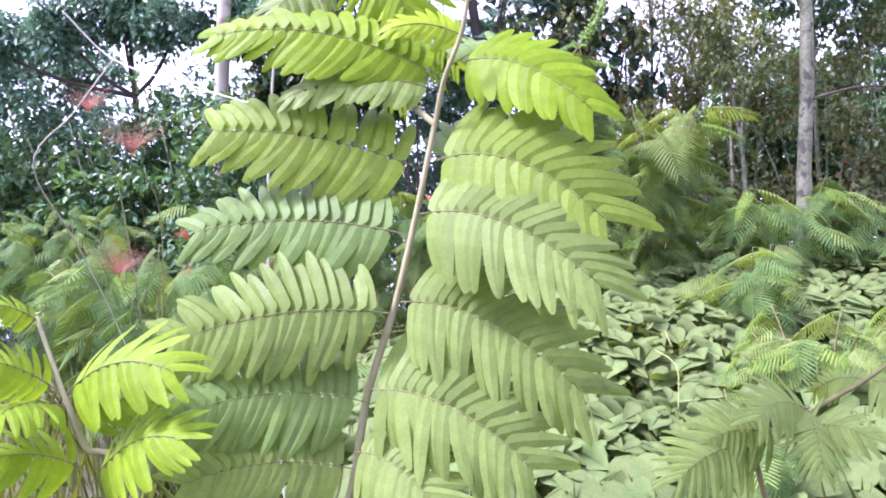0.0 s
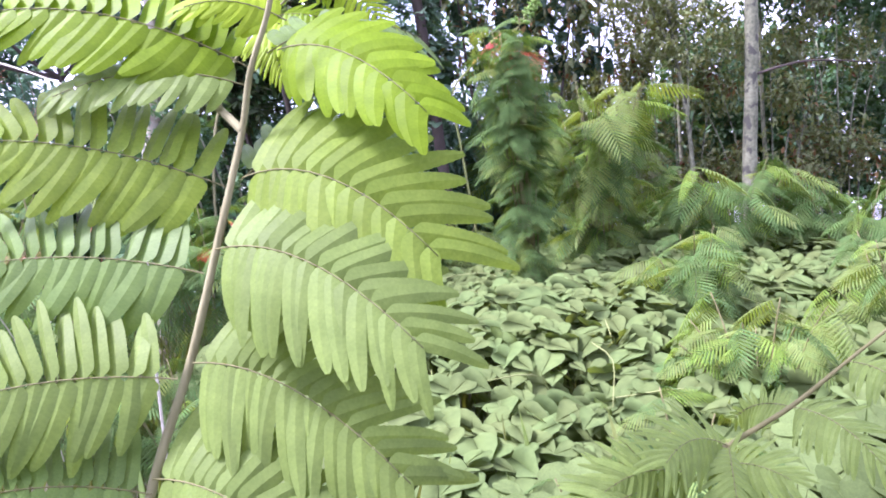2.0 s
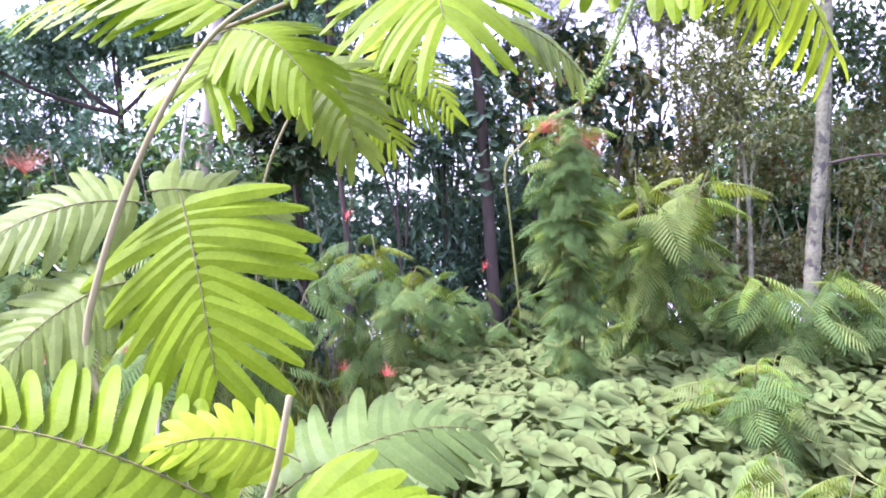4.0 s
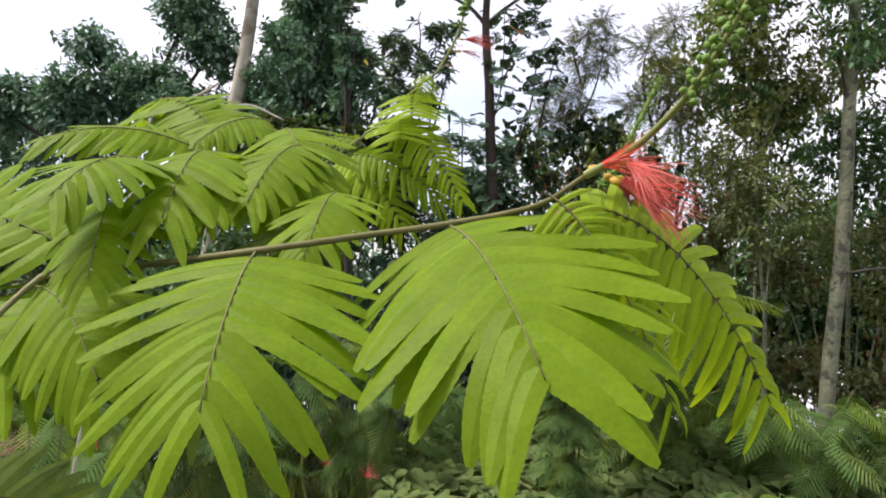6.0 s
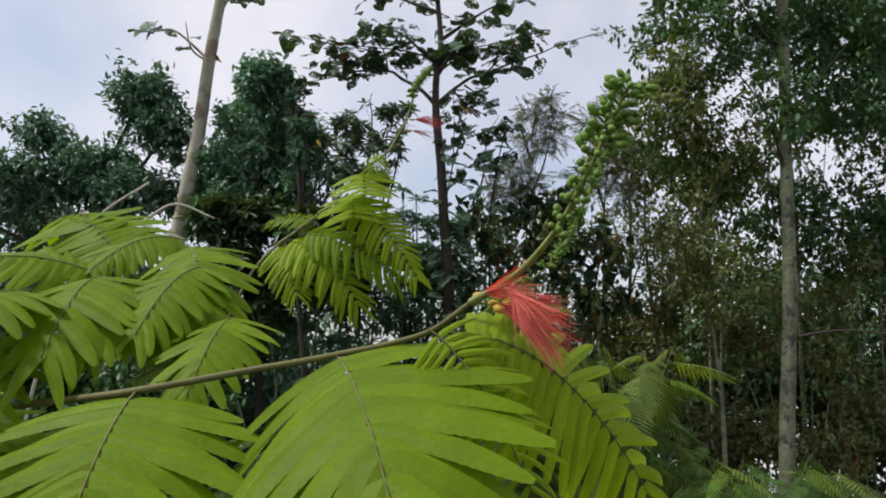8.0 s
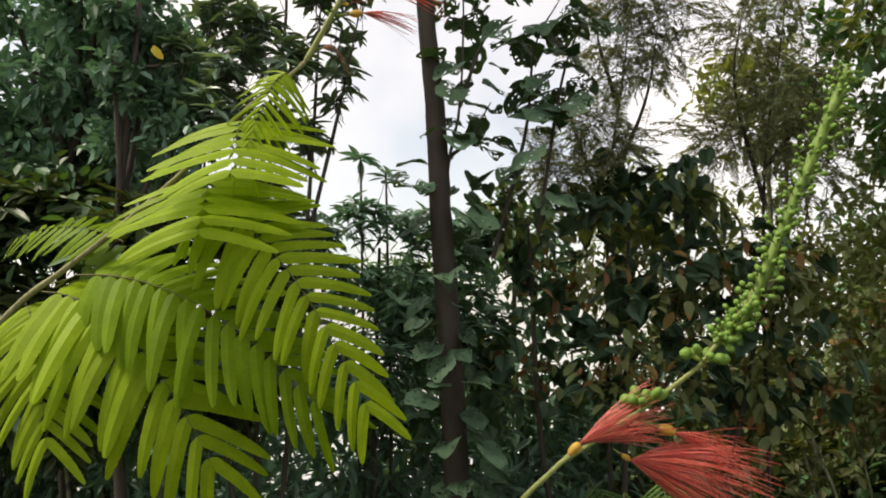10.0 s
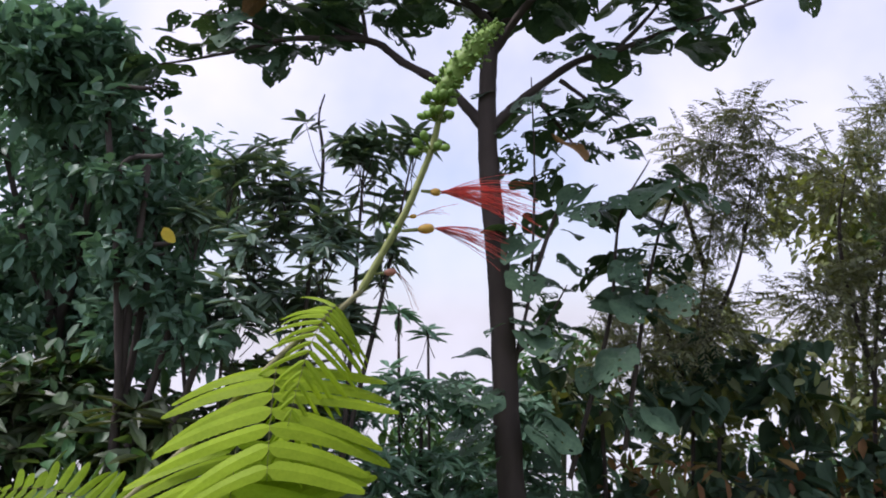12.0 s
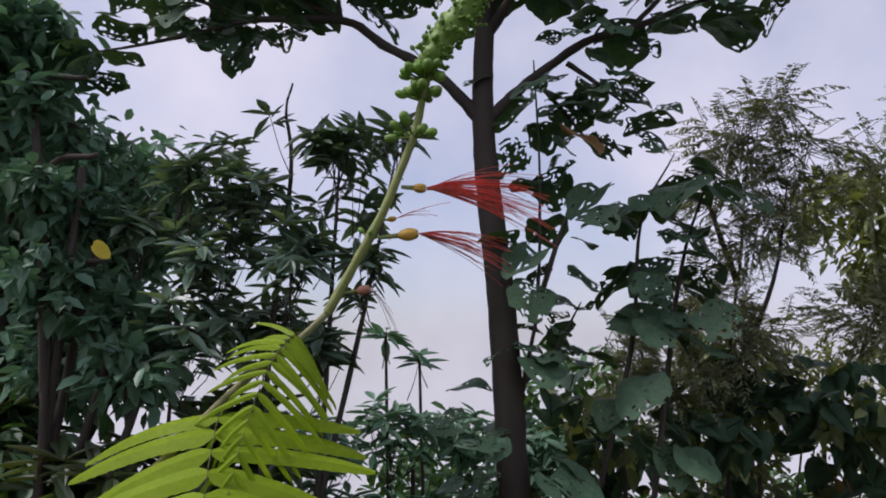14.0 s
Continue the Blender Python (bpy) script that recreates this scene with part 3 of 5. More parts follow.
def feather_mesh(name, pairs, mat, reach=0.30, droop=0.25, width=0.034):
    """A whole feathery leaf in one mesh, one long, for shrubs farther off."""
    verts, faces = [], []
    rib = [Vector((x, 0, 0.16 * x - 0.42 * x * x)) for x in (0, 0.25, 0.5, 0.75, 1.0)]
    v, f = tube(rib, 0.009, 0.004, 4)
    verts += v
    faces += f
    for k in range(pairs):
        s = 0.16 + 0.84 * (k + 0.5) / pairs
        spot = Vector((s, 0, 0.16 * s - 0.42 * s * s))
        long = reach * (0.6 + 0.5 * math.sin(math.pi * s ** 0.8)) * random.uniform(0.92, 1.05)
        lean = radians(72 - 40 * s * s)
        for side in (-1, 1):
            d = Vector((math.cos(lean), side * math.sin(lean), -droop)).normalized()
            y = Vector((-d.y, d.x, 0)).normalized()
            o = len(verts)
            cut = ((0.0, 0.4), (0.25, 1.0), (0.6, 0.95), (0.88, 0.6), (1.0, 0.08))
            for x, q in cut:
                c = spot + d * long * x + Vector((0, 0, -0.16 * long * x * x))
                verts += [c - y * width * q * long * 1.5, c + Vector((0, 0, width * 0.15)), c + y * width * q * long * 1.5]
            for i in range(len(cut) - 1):
                a = o + i * 3
                faces += [(a, a + 3, a + 4, a + 1), (a + 1, a + 4, a + 5, a + 2)]
    return mesh_of(name, verts, faces, mat)


FEATHERS = [feather_mesh("feather_leaf", p, BUSH, r, d) for p, r, d in ((13, 0.36, 0.2), (14, 0.33, 0.4), (12, 0.40, 0.3))]
FEATHERS_YOUNG = [feather_mesh("feather_leaf", p, BUSH_YOUNG, r, d) for p, r, d in ((15, 0.27, 0.6), (13, 0.33, 0.3))]
FEATHERS_PALE = [feather_mesh("feather_leaf", p, LEAF_SHADE, r, d) for p, r, d in ((14, 0.33, 0.4), (13, 0.37, 0.3))]


def bush(place, height, spread, stems, leaves, size, label, young=0.1, seed=0, pale=0.3, tufts=0):
    """A many-stemmed feathery shrub: arching stems, leaves in turn along each."""
    r = random.Random(seed)
    ob = thing("feathery_shrub", place, label, "shrub", "feathery shrubs")
    for k in range(stems):
        a = 2 * math.pi * (k + r.random() * 0.7) / stems
        top = Vector((math.cos(a) * spread * r.uniform(0.25, 1), math.sin(a) * spread * r.uniform(0.25, 1), height * r.uniform(0.7, 1.0)))
        mid = top * 0.5 + Vector((0, 0, height * 0.16))
        line = glide([(0, 0, 0), mid, top], 6)
        v, f = tube(line[:-2], 0.008, 0.0022, 5)
        part("stem", mesh_of("stem", v, f, RIB, True), ob)
        leaves_here = int(leaves * 1.7)
        for j in range(leaves_here):
            s = 0.28 + 0.62 * (j + r.random() * 0.6) / leaves_here
            p = line[min(int(s * (len(line) - 1)), len(line) - 1)]
            turn = a + r.uniform(-1.9, 1.9) if j < leaves_here - 3 else r.uniform(0, 6.28)
            pick = r.random()
            me = r.choice(FEATHERS_YOUNG if (pick < young and s > 0.75) or pick < young * 0.4 else FEATHERS_PALE if pick > 1 - pale else FEATHERS)
            leaf = part("leaf", me, ob, p)
            leaf.rotation_euler = Euler((r.uniform(-0.5, 0.5), r.uniform(-0.1, 0.85), turn))
            q = size * r.uniform(0.55, 0.95)
            leaf.scale = (q, q, q)
        if k < tufts:
            tip = top + Vector(place)
            flower(ob, tip, tip + Vector((r.uniform(-0.05, 0.05), -0.03, 0.09)), 0.6, 40)
    return ob

# ---- ground ----
def ground():
    n, verts, faces = 90, [], []
    xs = [math.copysign(abs(t) ** 3, t) * 600 for t in (2 * i / n - 1 for i in range(n + 1))]
    for y in xs:
        for x in xs:
            near = max(0.0, 1 - math.hypot(x, y - 5) / 30)
            fall = max(0.0, y + 5 - 11.0)
            verts.append((x, y + 5, 0.14 * near * noise.noise(Vector((x * 0.7, y * 0.7, 3))) - 0.05 - 0.45 * fall * fall / (fall + 4)))
    for j in range(n):
        for i in range(n):
            a = j * (n + 1) + i
            faces.append((a, a + 1, a + n + 2, a + n + 1))
    ob = new("ground", mesh_of("ground", verts, faces, SOIL, True))
    tagged(ob, "dark soil with leaf litter under the shrubs", "ground", kind="structure")


ground()

# ---- trees ----
forked = thing("forked_tree", (0.30, 7.25, 0.0), "slim dark-barked forked tree with large round leaves", "tree")
FORK = Vector((0.104, 7.25, 4.394))


def off(x, z, y=0.0):
    return FORK + Vector((x, y, z))


branch(forked, "trunk", [(0.30, 7.25, -0.05), (0.27, 7.25, 1.3), (0.22, 7.25, 2.6), off(0.075, -1.13), off(0.05, -0.62), off(0.02, -0.31), off(0, 0), off(0.01, 0.3), off(0.05, 0.7, 0.1), off(0.02, 1.3, 0.1), off(0.1, 2.0, 0.1)], 0.062, 0.02, BARK_DARK, n=8, rough=0.05, sides=12)
BOW_LIMBS = [
    [off(-0.01, 0.0), off(-0.15, 0.15), off(-0.33, 0.26), off(-0.45, 0.34), off(-0.69, 0.35), off(-0.8, 0.34), off(-1.0, 0.29), off(-1.21, 0.25), off(-1.36, 0.23)],
    [off(-0.45, 0.34), off(-0.56, 0.39), off(-0.73, 0.46), off(-0.86, 0.54), off(-1.07, 0.64), off(-1.5, 0.75)],
    [off(0.02, 0.0), off(0.09, 0.07), off(0.17, 0.14), off(0.34, 0.26), off(0.5, 0.31), off(0.75, 0.41), off(1.04, 0.51), off(1.27, 0.61), off(1.75, 0.75)],
    [off(0.5, 0.31), off(0.68, 0.52), off(0.8, 0.8)],
    [off(-0.47, 0.35), off(-0.49, 0.47), off(-0.54, 0.6), off(-0.7, 0.9)],
    [off(0.02, 0.3), off(0.2, 0.5, -0.12), off(0.45, 0.62, -0.15)],
    [off(0.03, 0.4), off(-0.2, 0.55, -0.15), off(-0.4, 0.7, -0.2)],
]
VINE_LIMBS = [
    [off(0.10, -1.5), off(0.10, -0.95), off(0.16, -0.62), off(0.18, -0.19), off(0.17, 0.2)],
    [off(0.11, -0.85), off(0.2, -0.77), off(0.3, -0.6)],
    [off(0.16, -0.62), off(0.28, -0.3), off(0.42, -0.22)],
    [off(0.3, -1.3), off(0.45, -0.75), off(0.5, -0.35), off(0.62, -0.12)],
    [off(0.5, -1.2), off(0.62, -0.5), off(0.75, -0.15)],
    [off(0.05, 0.7, 0.1), off(0.5, 1.1, 0.3), off(1.0, 1.4, 0.4)],
]
TOP_LIMBS = [
    [off(0.02, 1.0, 0.1), off(-0.5, 1.3, 0.3), off(-1.1, 1.5, 0.4)],
    [off(0.02, 0.4), off(0.3, 0.55), off(0.62, 0.62), off(1.0, 0.68)],
    [off(0.02, 0.45), off(-0.3, 0.55), off(-0.7, 0.6), off(-1.2, 0.66)],
    [off(0.28, 0.19), off(0.4, 0.1), off(0.5, 0.02)],
    [off(0.17, 0.14), off(0.28, 0.0), off(0.36, -0.1)],
    [off(-0.8, 0.34), off(-0.95, 0.42), off(-1.15, 0.45)],
]
FORK_LIMBS = BOW_LIMBS + VINE_LIMBS + TOP_LIMBS
for k, limb in enumerate(FORK_LIMBS):
    thin = k in (1, 3, 4, 7, 8, 9, 10, 11, 14, 15, 16, 17, 18)
    branch(forked, "limb", limb, 0.010 if thin else 0.021, 0.0022, BARK_DARK, n=6, rough=0.14)


def broad_leaves(tree, name, limbs, count, size, seed, skip=0.2):
    """Large single leaves on short stalks along the limbs."""
    r = random.Random(seed)
    shapes = [worn_leaf(name, BROAD, seed * 10 + k, (0.2, 0.8)[k % 2], (0.02, 0.06, 0.3, 0.12, 0.04, 0.42)[k % 6]) for k in range(6)]
    dry = worn_leaf(name, BROWN, seed)
    home = Vector(tree.location)
    lines = [glide(l, 8) for l in limbs]
    for k in range(count):
        line = r.choice(lines)
        s = skip + (1 - skip) * r.random()
        p = line[min(int(s * len(line)), len(line) - 1)]
        a = r.uniform(0, 2 * math.pi)
        away = Vector((math.cos(a), math.sin(a) * 0.9, r.uniform(-0.5, 0.6)))
        leaf = part(name, dry if r.random() < 0.01 else r.choice(shapes), tree, p + away * r.uniform(0.03, 0.16) - home)
        x = (Vector((math.cos(a), math.sin(a), 0)) * 0.9 + Vector((0, 0, r.uniform(-0.9, 0.1)))).normalized()
        z = Vector((r.uniform(-0.5, 0.5), r.uniform(-0.6, 0.3), 1))
        y = z.cross(x).normalized()
        q = size * r.uniform(0.55, 1.25)
        leaf.matrix_basis = Matrix.Translation(leaf.location) @ Matrix((x, y, x.cross(y))).transposed().to_4x4() @ Matrix.Diagonal((q, q, q, 1))


broad_leaves(forked, "broad_leaf", BOW_LIMBS[:1], 26, 0.15, 2, 0.5)
broad_leaves(forked, "broad_leaf", BOW_LIMBS[1:7], 210, 0.15, 3, 0.3)
broad_leaves(forked, "broad_leaf", VINE_LIMBS[:1], 24, 0.14, 9, 0.1)
broad_leaves(forked, "broad_leaf", VINE_LIMBS[1:3], 24, 0.14, 4, 0.2)
broad_leaves(forked, "broad_leaf", VINE_LIMBS[3:5], 44, 0.17, 5, 0.1)
broad_leaves(forked, "broad_leaf", VINE_LIMBS[5:] + TOP_LIMBS[:3], 150, 0.15, 6, 0.15)
broad_leaves(forked, "broad_leaf", TOP_LIMBS[3:], 40, 0.13, 7, 0.2)
broad_leaves(forked, "broad_leaf", [[(0.24, 7.2, 2.0), (0.22, 7.2, 2.6), off(0.085, -1.0, -0.05)]], 75, 0.14, 12, 0.05)

# pale trunk with a few large leaves high up
pale = thing("pale_tree", (-2.8, 7.6, 0.0), "leaning smooth pale-barked tree with few large leaves", "tree")
branch(pale, "trunk", [(-2.8, 7.6, -0.05), (-2.68, 7.6, 1.8), (-2.47, 7.6, 3.45), (-2.355, 7.6, 4.18), (-2.27, 7.6, 5.0), (-2.17, 7.6, 5.75), (-2.0, 7.6, 7.0), (-1.85, 7.6, 8.0)], 0.085, 0.045, BARK_PALE, n=8, rough=0.04, sides=12)
TWIGS = [[(-2.355, 7.6, 4.05), (-2.27, 7.52, 4.12), (-2.22, 7.5, 4.17)], [(-2.36, 7.6, 4.1), (-2.43, 7.55, 4.22), (-2.44, 7.55, 4.3)],
         [(-2.27, 7.6, 5.0), (-2.42, 7.5, 5.1), (-2.5, 7.5, 5.4)], [(-2.27, 7.6, 5.02), (-2.6, 7.5, 5.3), (-2.8, 7.5, 5.3)], [(-2.2, 7.6, 5.5), (-2.0, 7.6, 5.8), (-1.7, 7.6, 5.75)]]
for limb in TWIGS:
    branch(pale, "limb", limb, 0.014, 0.006, BARK_PALE)
broad_leaves(pale, "broad_leaf", TWIGS[2:], 16, 0.2, 8, 0.4)

# grey trunk with lichen at the edge of the wood
grey = thing("grey_tree", (3.2, 7.25, 0.0), "straight grey tree with lichen-spotted bark and dark crown", "tree", "tall trees")
branch(grey, "trunk", [(3.2, 7.25, -0.05), (3.27, 7.22, 1.15), (3.39, 7.22, 2.48), (3.45, 7.22, 3.8), (3.52, 7.22, 5.2), (3.6, 7.25, 7.5)], 0.074, 0.045, BARK_GREY, n=10, rough=0.06, sides=14)
for limb in ([(3.45, 7.22, 3.6), (3.2, 7.1, 4.3), (2.7, 7.0, 4.9)], [(3.48, 7.22, 4.2), (4.0, 7.2, 4.8), (4.5, 7.1, 5.4)], [(3.5, 7.22, 4.8), (3.1, 7.3, 5.5), (2.6, 7.3, 6.2)], [(3.34, 7.2, 2.1), (3.8, 7.0, 2.16), (4.5, 6.9, 2.05)]):
    branch(grey, "limb", limb, 0.014, 0.004, BARK_DARK)
crown(grey, "crown", [(2.9, 7.6, 5.3, 0.9, 0.8, 0.9), (3.9, 7.6, 5.6, 1.1, 0.9, 1.2), (2.6, 7.8, 4.3, 0.7, 0.7, 0.8), (4.6, 7.6, 4.6, 1.0, 0.8, 1.0), (3.3, 7.8, 6.8, 1.6, 1.1, 1.0), (3.4, 8.2, 3.6, 1.0, 0.6, 0.7), (3.35, 6.95, 4.3, 0.4, 0.2, 0.6)], 1000, 26, "oval", 0.078, CROWN_DARK)


def leafy_tree(place, top, blobs, twigs, per, kind, size, mat, label, bark=BARK_DARK, group="background trees", droop=0.3, spray=0.16, r=0.07, hollow=0.45):
    ob = thing("leafy_tree", place, label, "tree", group)
    base = Vector(place)
    v = [base + Vector((0, 0, -0.05)), base + Vector((0.06, 0, top * 0.35)), base + Vector((-0.05, 0.03, top * 0.7)), base + Vector((0.03, 0, top))]
    branch(ob, "trunk", v, r, r * 0.25, bark, n=8)
    line = glide(v, 8)
    for k, b in enumerate(blobs):
        end = Vector(b[:3])
        lift = min(max(end.z - 0.9 - base.z, 0.4), top * 0.9)
        start = line[min(int(lift / top * len(line)), len(line) - 1)]
        branch(ob, "limb", [start, (start + end) / 2 + Vector((0, 0, -0.12)), end, end + Vector((0.15 * (-1) ** k, 0, b[5] * 0.5))], r * 0.42, 0.008, bark)
    crown(ob, "crown", blobs, twigs, per, kind, size, mat, droop, hollow, spray)
    return ob


# dense dark trees behind on the open side
leafy_tree((-3.9, 8.6, 0), 4.4, [(-3.28, 8.30, 4.90, 0.46, 0.46, 0.37), (-4.46, 8.42, 4.52, 0.37, 0.37, 0.28), (-2.95, 8.20, 4.40, 0.42, 0.42, 0.33), (-3.90, 8.36, 4.06, 0.80, 0.50, 0.43), (-4.53, 8.24, 3.84, 0.49, 0.49, 0.43), (-3.22, 8.30, 3.78, 0.67, 0.50, 0.37), (-5.66, 8.40, 3.89, 0.74, 0.50, 0.43)], 800, 22, "oval", 0.085, CROWN_BLUE, "dense dark green broadleaf tree against the sky", hollow=0.3)
leafy_tree((-2.0, 8.7, 0), 4.6, [(-1.63, 7.36, 4.66, 0.34, 0.34, 0.27), (-2.10, 8.52, 4.56, 0.44, 0.44, 0.38), (-1.52, 8.30, 4.28, 0.43, 0.43, 0.37), (-2.32, 8.46, 3.94, 0.50, 0.50, 0.37), (-1.77, 8.34, 3.71, 0.55, 0.50, 0.37)], 700, 22, "oval", 0.085, CROWN_BLUE, "dense dark green broadleaf tree against the sky", hollow=0.3)
leafy_tree((-6.4, 9.8, 0), 3.8, [(-6.3, 9.6, 3.9, 1.1, 0.8, 0.6), (-5.3, 9.5, 4.0, 0.6, 0.6, 0.55), (-4.9, 9.5, 3.6, 0.6, 0.6, 0.6), (-5.6, 9.5, 3.3, 1.1, 0.8, 0.9), (-7.2, 9.5, 3.2, 1.1, 0.8, 0.9), (-6.2, 9.4, 2.3, 1.5, 0.8, 0.9)], 760, 22, "oval", 0.09, CROWN_BLUE, "low spreading dark green broadleaf tree")
leafy_tree((-1.75, 7.8, 0), 4.3, [(-1.71, 7.75, 4.74, 0.32, 0.32, 0.14), (-2.13, 7.87, 4.47, 0.24, 0.24, 0.16), (-1.57, 7.65, 4.34, 0.37, 0.35, 0.21), (-1.27, 7.81, 4.32, 0.24, 0.24, 0.19), (-2.20, 7.69, 4.03, 0.26, 0.26, 0.23), (-1.81, 7.75, 4.01, 0.35, 0.35, 0.25), (-1.49, 7.87, 3.85, 0.33, 0.33, 0.25), (-2.07, 7.65, 3.61, 0.40, 0.35, 0.27), (-1.26, 7.81, 3.57, 0.28, 0.28, 0.25)], 260, 16, "oval", 0.075, CROWN_BLUE, "dark small-leaved tree behind the lance-leaved bushes", r=0.05, hollow=0.2, spray=0.10)
# young trees with whorls of long leaves
mango = thing("leafy_tree", (-0.58, 7.25, 0), "slender young trees' tangle of long drooping lance leaves", "tree", "background trees")
for line in ([(-0.58, 7.25, -0.05), (-0.62, 7.25, 2.0), (-0.58, 7.25, 3.5), (-0.52, 7.25, 4.2), (-0.54, 7.25, 4.42), (-0.52, 7.25, 4.52)], [(-0.55, 7.25, 1.5), (-0.42, 7.27, 3.2), (-0.38, 7.28, 4.0), (-0.36, 7.25, 4.3)],
             [(-0.6, 7.25, 1.5), (-0.85, 7.2, 3.0), (-0.82, 7.2, 4.1)], [(-0.5, 7.25, 2.8), (-0.3, 7.3, 3.7), (-0.18, 7.3, 4.3)], [(-0.6, 7.25, 2.2), (-1.0, 7.25, 3.4), (-0.97, 7.25, 4.05)]):
    branch(mango, "stem", line, 0.013, 0.003, BARK_DARK, rough=0.15)
whorls(mango, [(-0.53, 7.25, 4.38, 0.09, 0.10, 0.06), (-0.77, 7.37, 4.31, 0.15, 0.15, 0.07), (-0.36, 7.15, 4.31, 0.12, 0.12, 0.07), (-0.18, 7.31, 4.35, 0.08, 0.10, 0.06), (-0.85, 7.19, 4.20, 0.11, 0.11, 0.08), (-0.64, 7.25, 4.14, 0.19, 0.19, 0.10), (-0.33, 7.37, 4.16, 0.14, 0.14, 0.10), (-0.49, 7.15, 3.96, 0.16, 0.16, 0.11), (-0.29, 7.31, 3.91, 0.08, 0.10, 0.12), (-0.74, 7.19, 3.94, 0.18, 0.18, 0.12), (-0.99, 7.25, 4.03, 0.14, 0.14, 0.09), (-0.62, 7.37, 3.75, 0.19, 0.19, 0.14), (-0.82, 7.15, 3.73, 0.19, 0.19, 0.14), (-0.42, 7.31, 3.66, 0.11, 0.11, 0.10)], 185, 9, 0.108, LANCE)
yellowed = single_leaf("yellow_leaf", "round", YELLOW)
for place, size in (((-1.0, 6.95, 3.94), 0.06),):
    leaf = part("yellow_leaf", yellowed, mango, Vector(place) - Vector(mango.location), "yellowing leaf")
    leaf.rotation_euler, leaf.scale = (1.1, 0.5, 0.7), (size, size, size)
leafy_tree((-1.15, 7.1, 0), 4.2, [(-1.30, 7.15, 4.46, 0.10, 0.10, 0.09), (-1.21, 7.27, 4.34, 0.16, 0.16, 0.09), (-1.20, 7.05, 4.16, 0.13, 0.13, 0.13), (-1.13, 7.21, 4.05, 0.17, 0.17, 0.13), (-1.17, 7.09, 3.85, 0.16, 0.16, 0.14), (-1.01, 7.15, 3.78, 0.18, 0.18, 0.15), (-1.24, 7.27, 3.62, 0.20, 0.20, 0.14), (-0.88, 7.05, 3.59, 0.20, 0.20, 0.11)], 130, 12, "oval", 0.07, CROWN_BLUE, "dark bushy tree with small pointed leaves", spray=0.07, r=0.04, hollow=0.1)
tangle = thing("leafy_shrub", (-1.3, 7.35, 0), "bushy shrub with long narrow dark olive leaves", "shrub")
for line in ([(-1.3, 7.35, -0.05), (-1.4, 7.35, 1.5), (-1.6, 7.35, 3.0)], [(-1.3, 7.35, 0.3), (-1.1, 7.35, 1.8), (-0.9, 7.35, 3.1)], [(-1.3, 7.35, 0.3), (-1.8, 7.35, 1.6), (-2.1, 7.35, 2.8)]):
    branch(tangle, "stem", line, 0.02, 0.005, BARK_GREY)
TANGLE = [(-2.06, 7.35, 3.27, 0.28, 0.28, 0.28), (-1.67, 7.47, 3.32, 0.38, 0.30, 0.24), (-1.13, 7.25, 3.16, 0.33, 0.30, 0.24), (-0.71, 7.41, 3.32, 0.21, 0.21, 0.21), (-0.58, 7.29, 2.96, 0.20, 0.20, 0.28), (-1.88, 7.35, 2.80, 0.41, 0.30, 0.28), (-1.30, 7.47, 2.73, 0.43, 0.30, 0.30), (-0.72, 7.25, 2.57, 0.35, 0.30, 0.25), (-1.69, 7.41, 2.41, 0.47, 0.30, 0.24)]
whorls(tangle, TANGLE, 500, 9, 0.15, LANCE_OLIVE)
crown(tangle, "foliage", TANGLE, 320, 13, "oval", 0.10, CROWN_DARK, 0.3, 0.1)
# airy trees with feathered sprays
airy = thing("airy_tree", (1.05, 7.75, 0), "airy tree with fine feathered drooping sprays", "tree", "airy trees")
for line in ([(1.05, 7.75, -0.05), (1.0, 7.75, 2.0), (1.02, 7.72, 3.4), (1.1, 7.7, 4.0), (1.16, 7.68, 4.5)], [(1.02, 7.73, 3.3), (0.88, 7.7, 3.7), (0.8, 7.7, 3.95)], [(1.03, 7.72, 3.5), (1.2, 7.66, 3.9), (1.28, 7.65, 4.3)], [(1.08, 7.7, 3.9), (1.0, 7.72, 4.2), (0.98, 7.72, 4.35)]):
    branch(airy, "limb", line, 0.014, 0.002, BARK_DARK)
sprays(airy, [(1.24, 7.70, 4.60, 0.13, 0.15, 0.07), (1.13, 7.68, 4.46, 0.2, 0.18, 0.1), (1.36, 7.70, 4.42, 0.16, 0.18, 0.12), (1.09, 7.77, 4.26, 0.22, 0.19, 0.12), (1.33, 7.70, 4.20, 0.16, 0.17, 0.1), (1.12, 7.65, 4.06, 0.17, 0.17, 0.09), (0.92, 7.71, 3.82, 0.18, 0.18, 0.16), (1.07, 7.59, 3.70, 0.18, 0.18, 0.17), (0.76, 7.65, 3.57, 0.20, 0.20, 0.14), (0.65, 7.77, 3.70, 0.10, 0.10, 0.11)], 560, 0.15, FEATHER)
thin = thing("airy_tree", (1.85, 7.8, 0), "airy tree with fine feathered drooping sprays", "tree", "airy trees")
for line in ([(1.85, 7.8, -0.05), (1.8, 7.8, 2.0), (1.82, 7.75, 3.5), (1.95, 7.75, 4.3), (2.02, 7.78, 4.75)], [(1.82, 7.75, 3.4), (1.68, 7.72, 4.0), (1.74, 7.7, 4.45)], [(1.84, 7.75, 3.6), (2.05, 7.7, 3.9), (2.1, 7.7, 4.2)]):
    branch(thin, "limb", line, 0.014, 0.002, BARK_DARK)
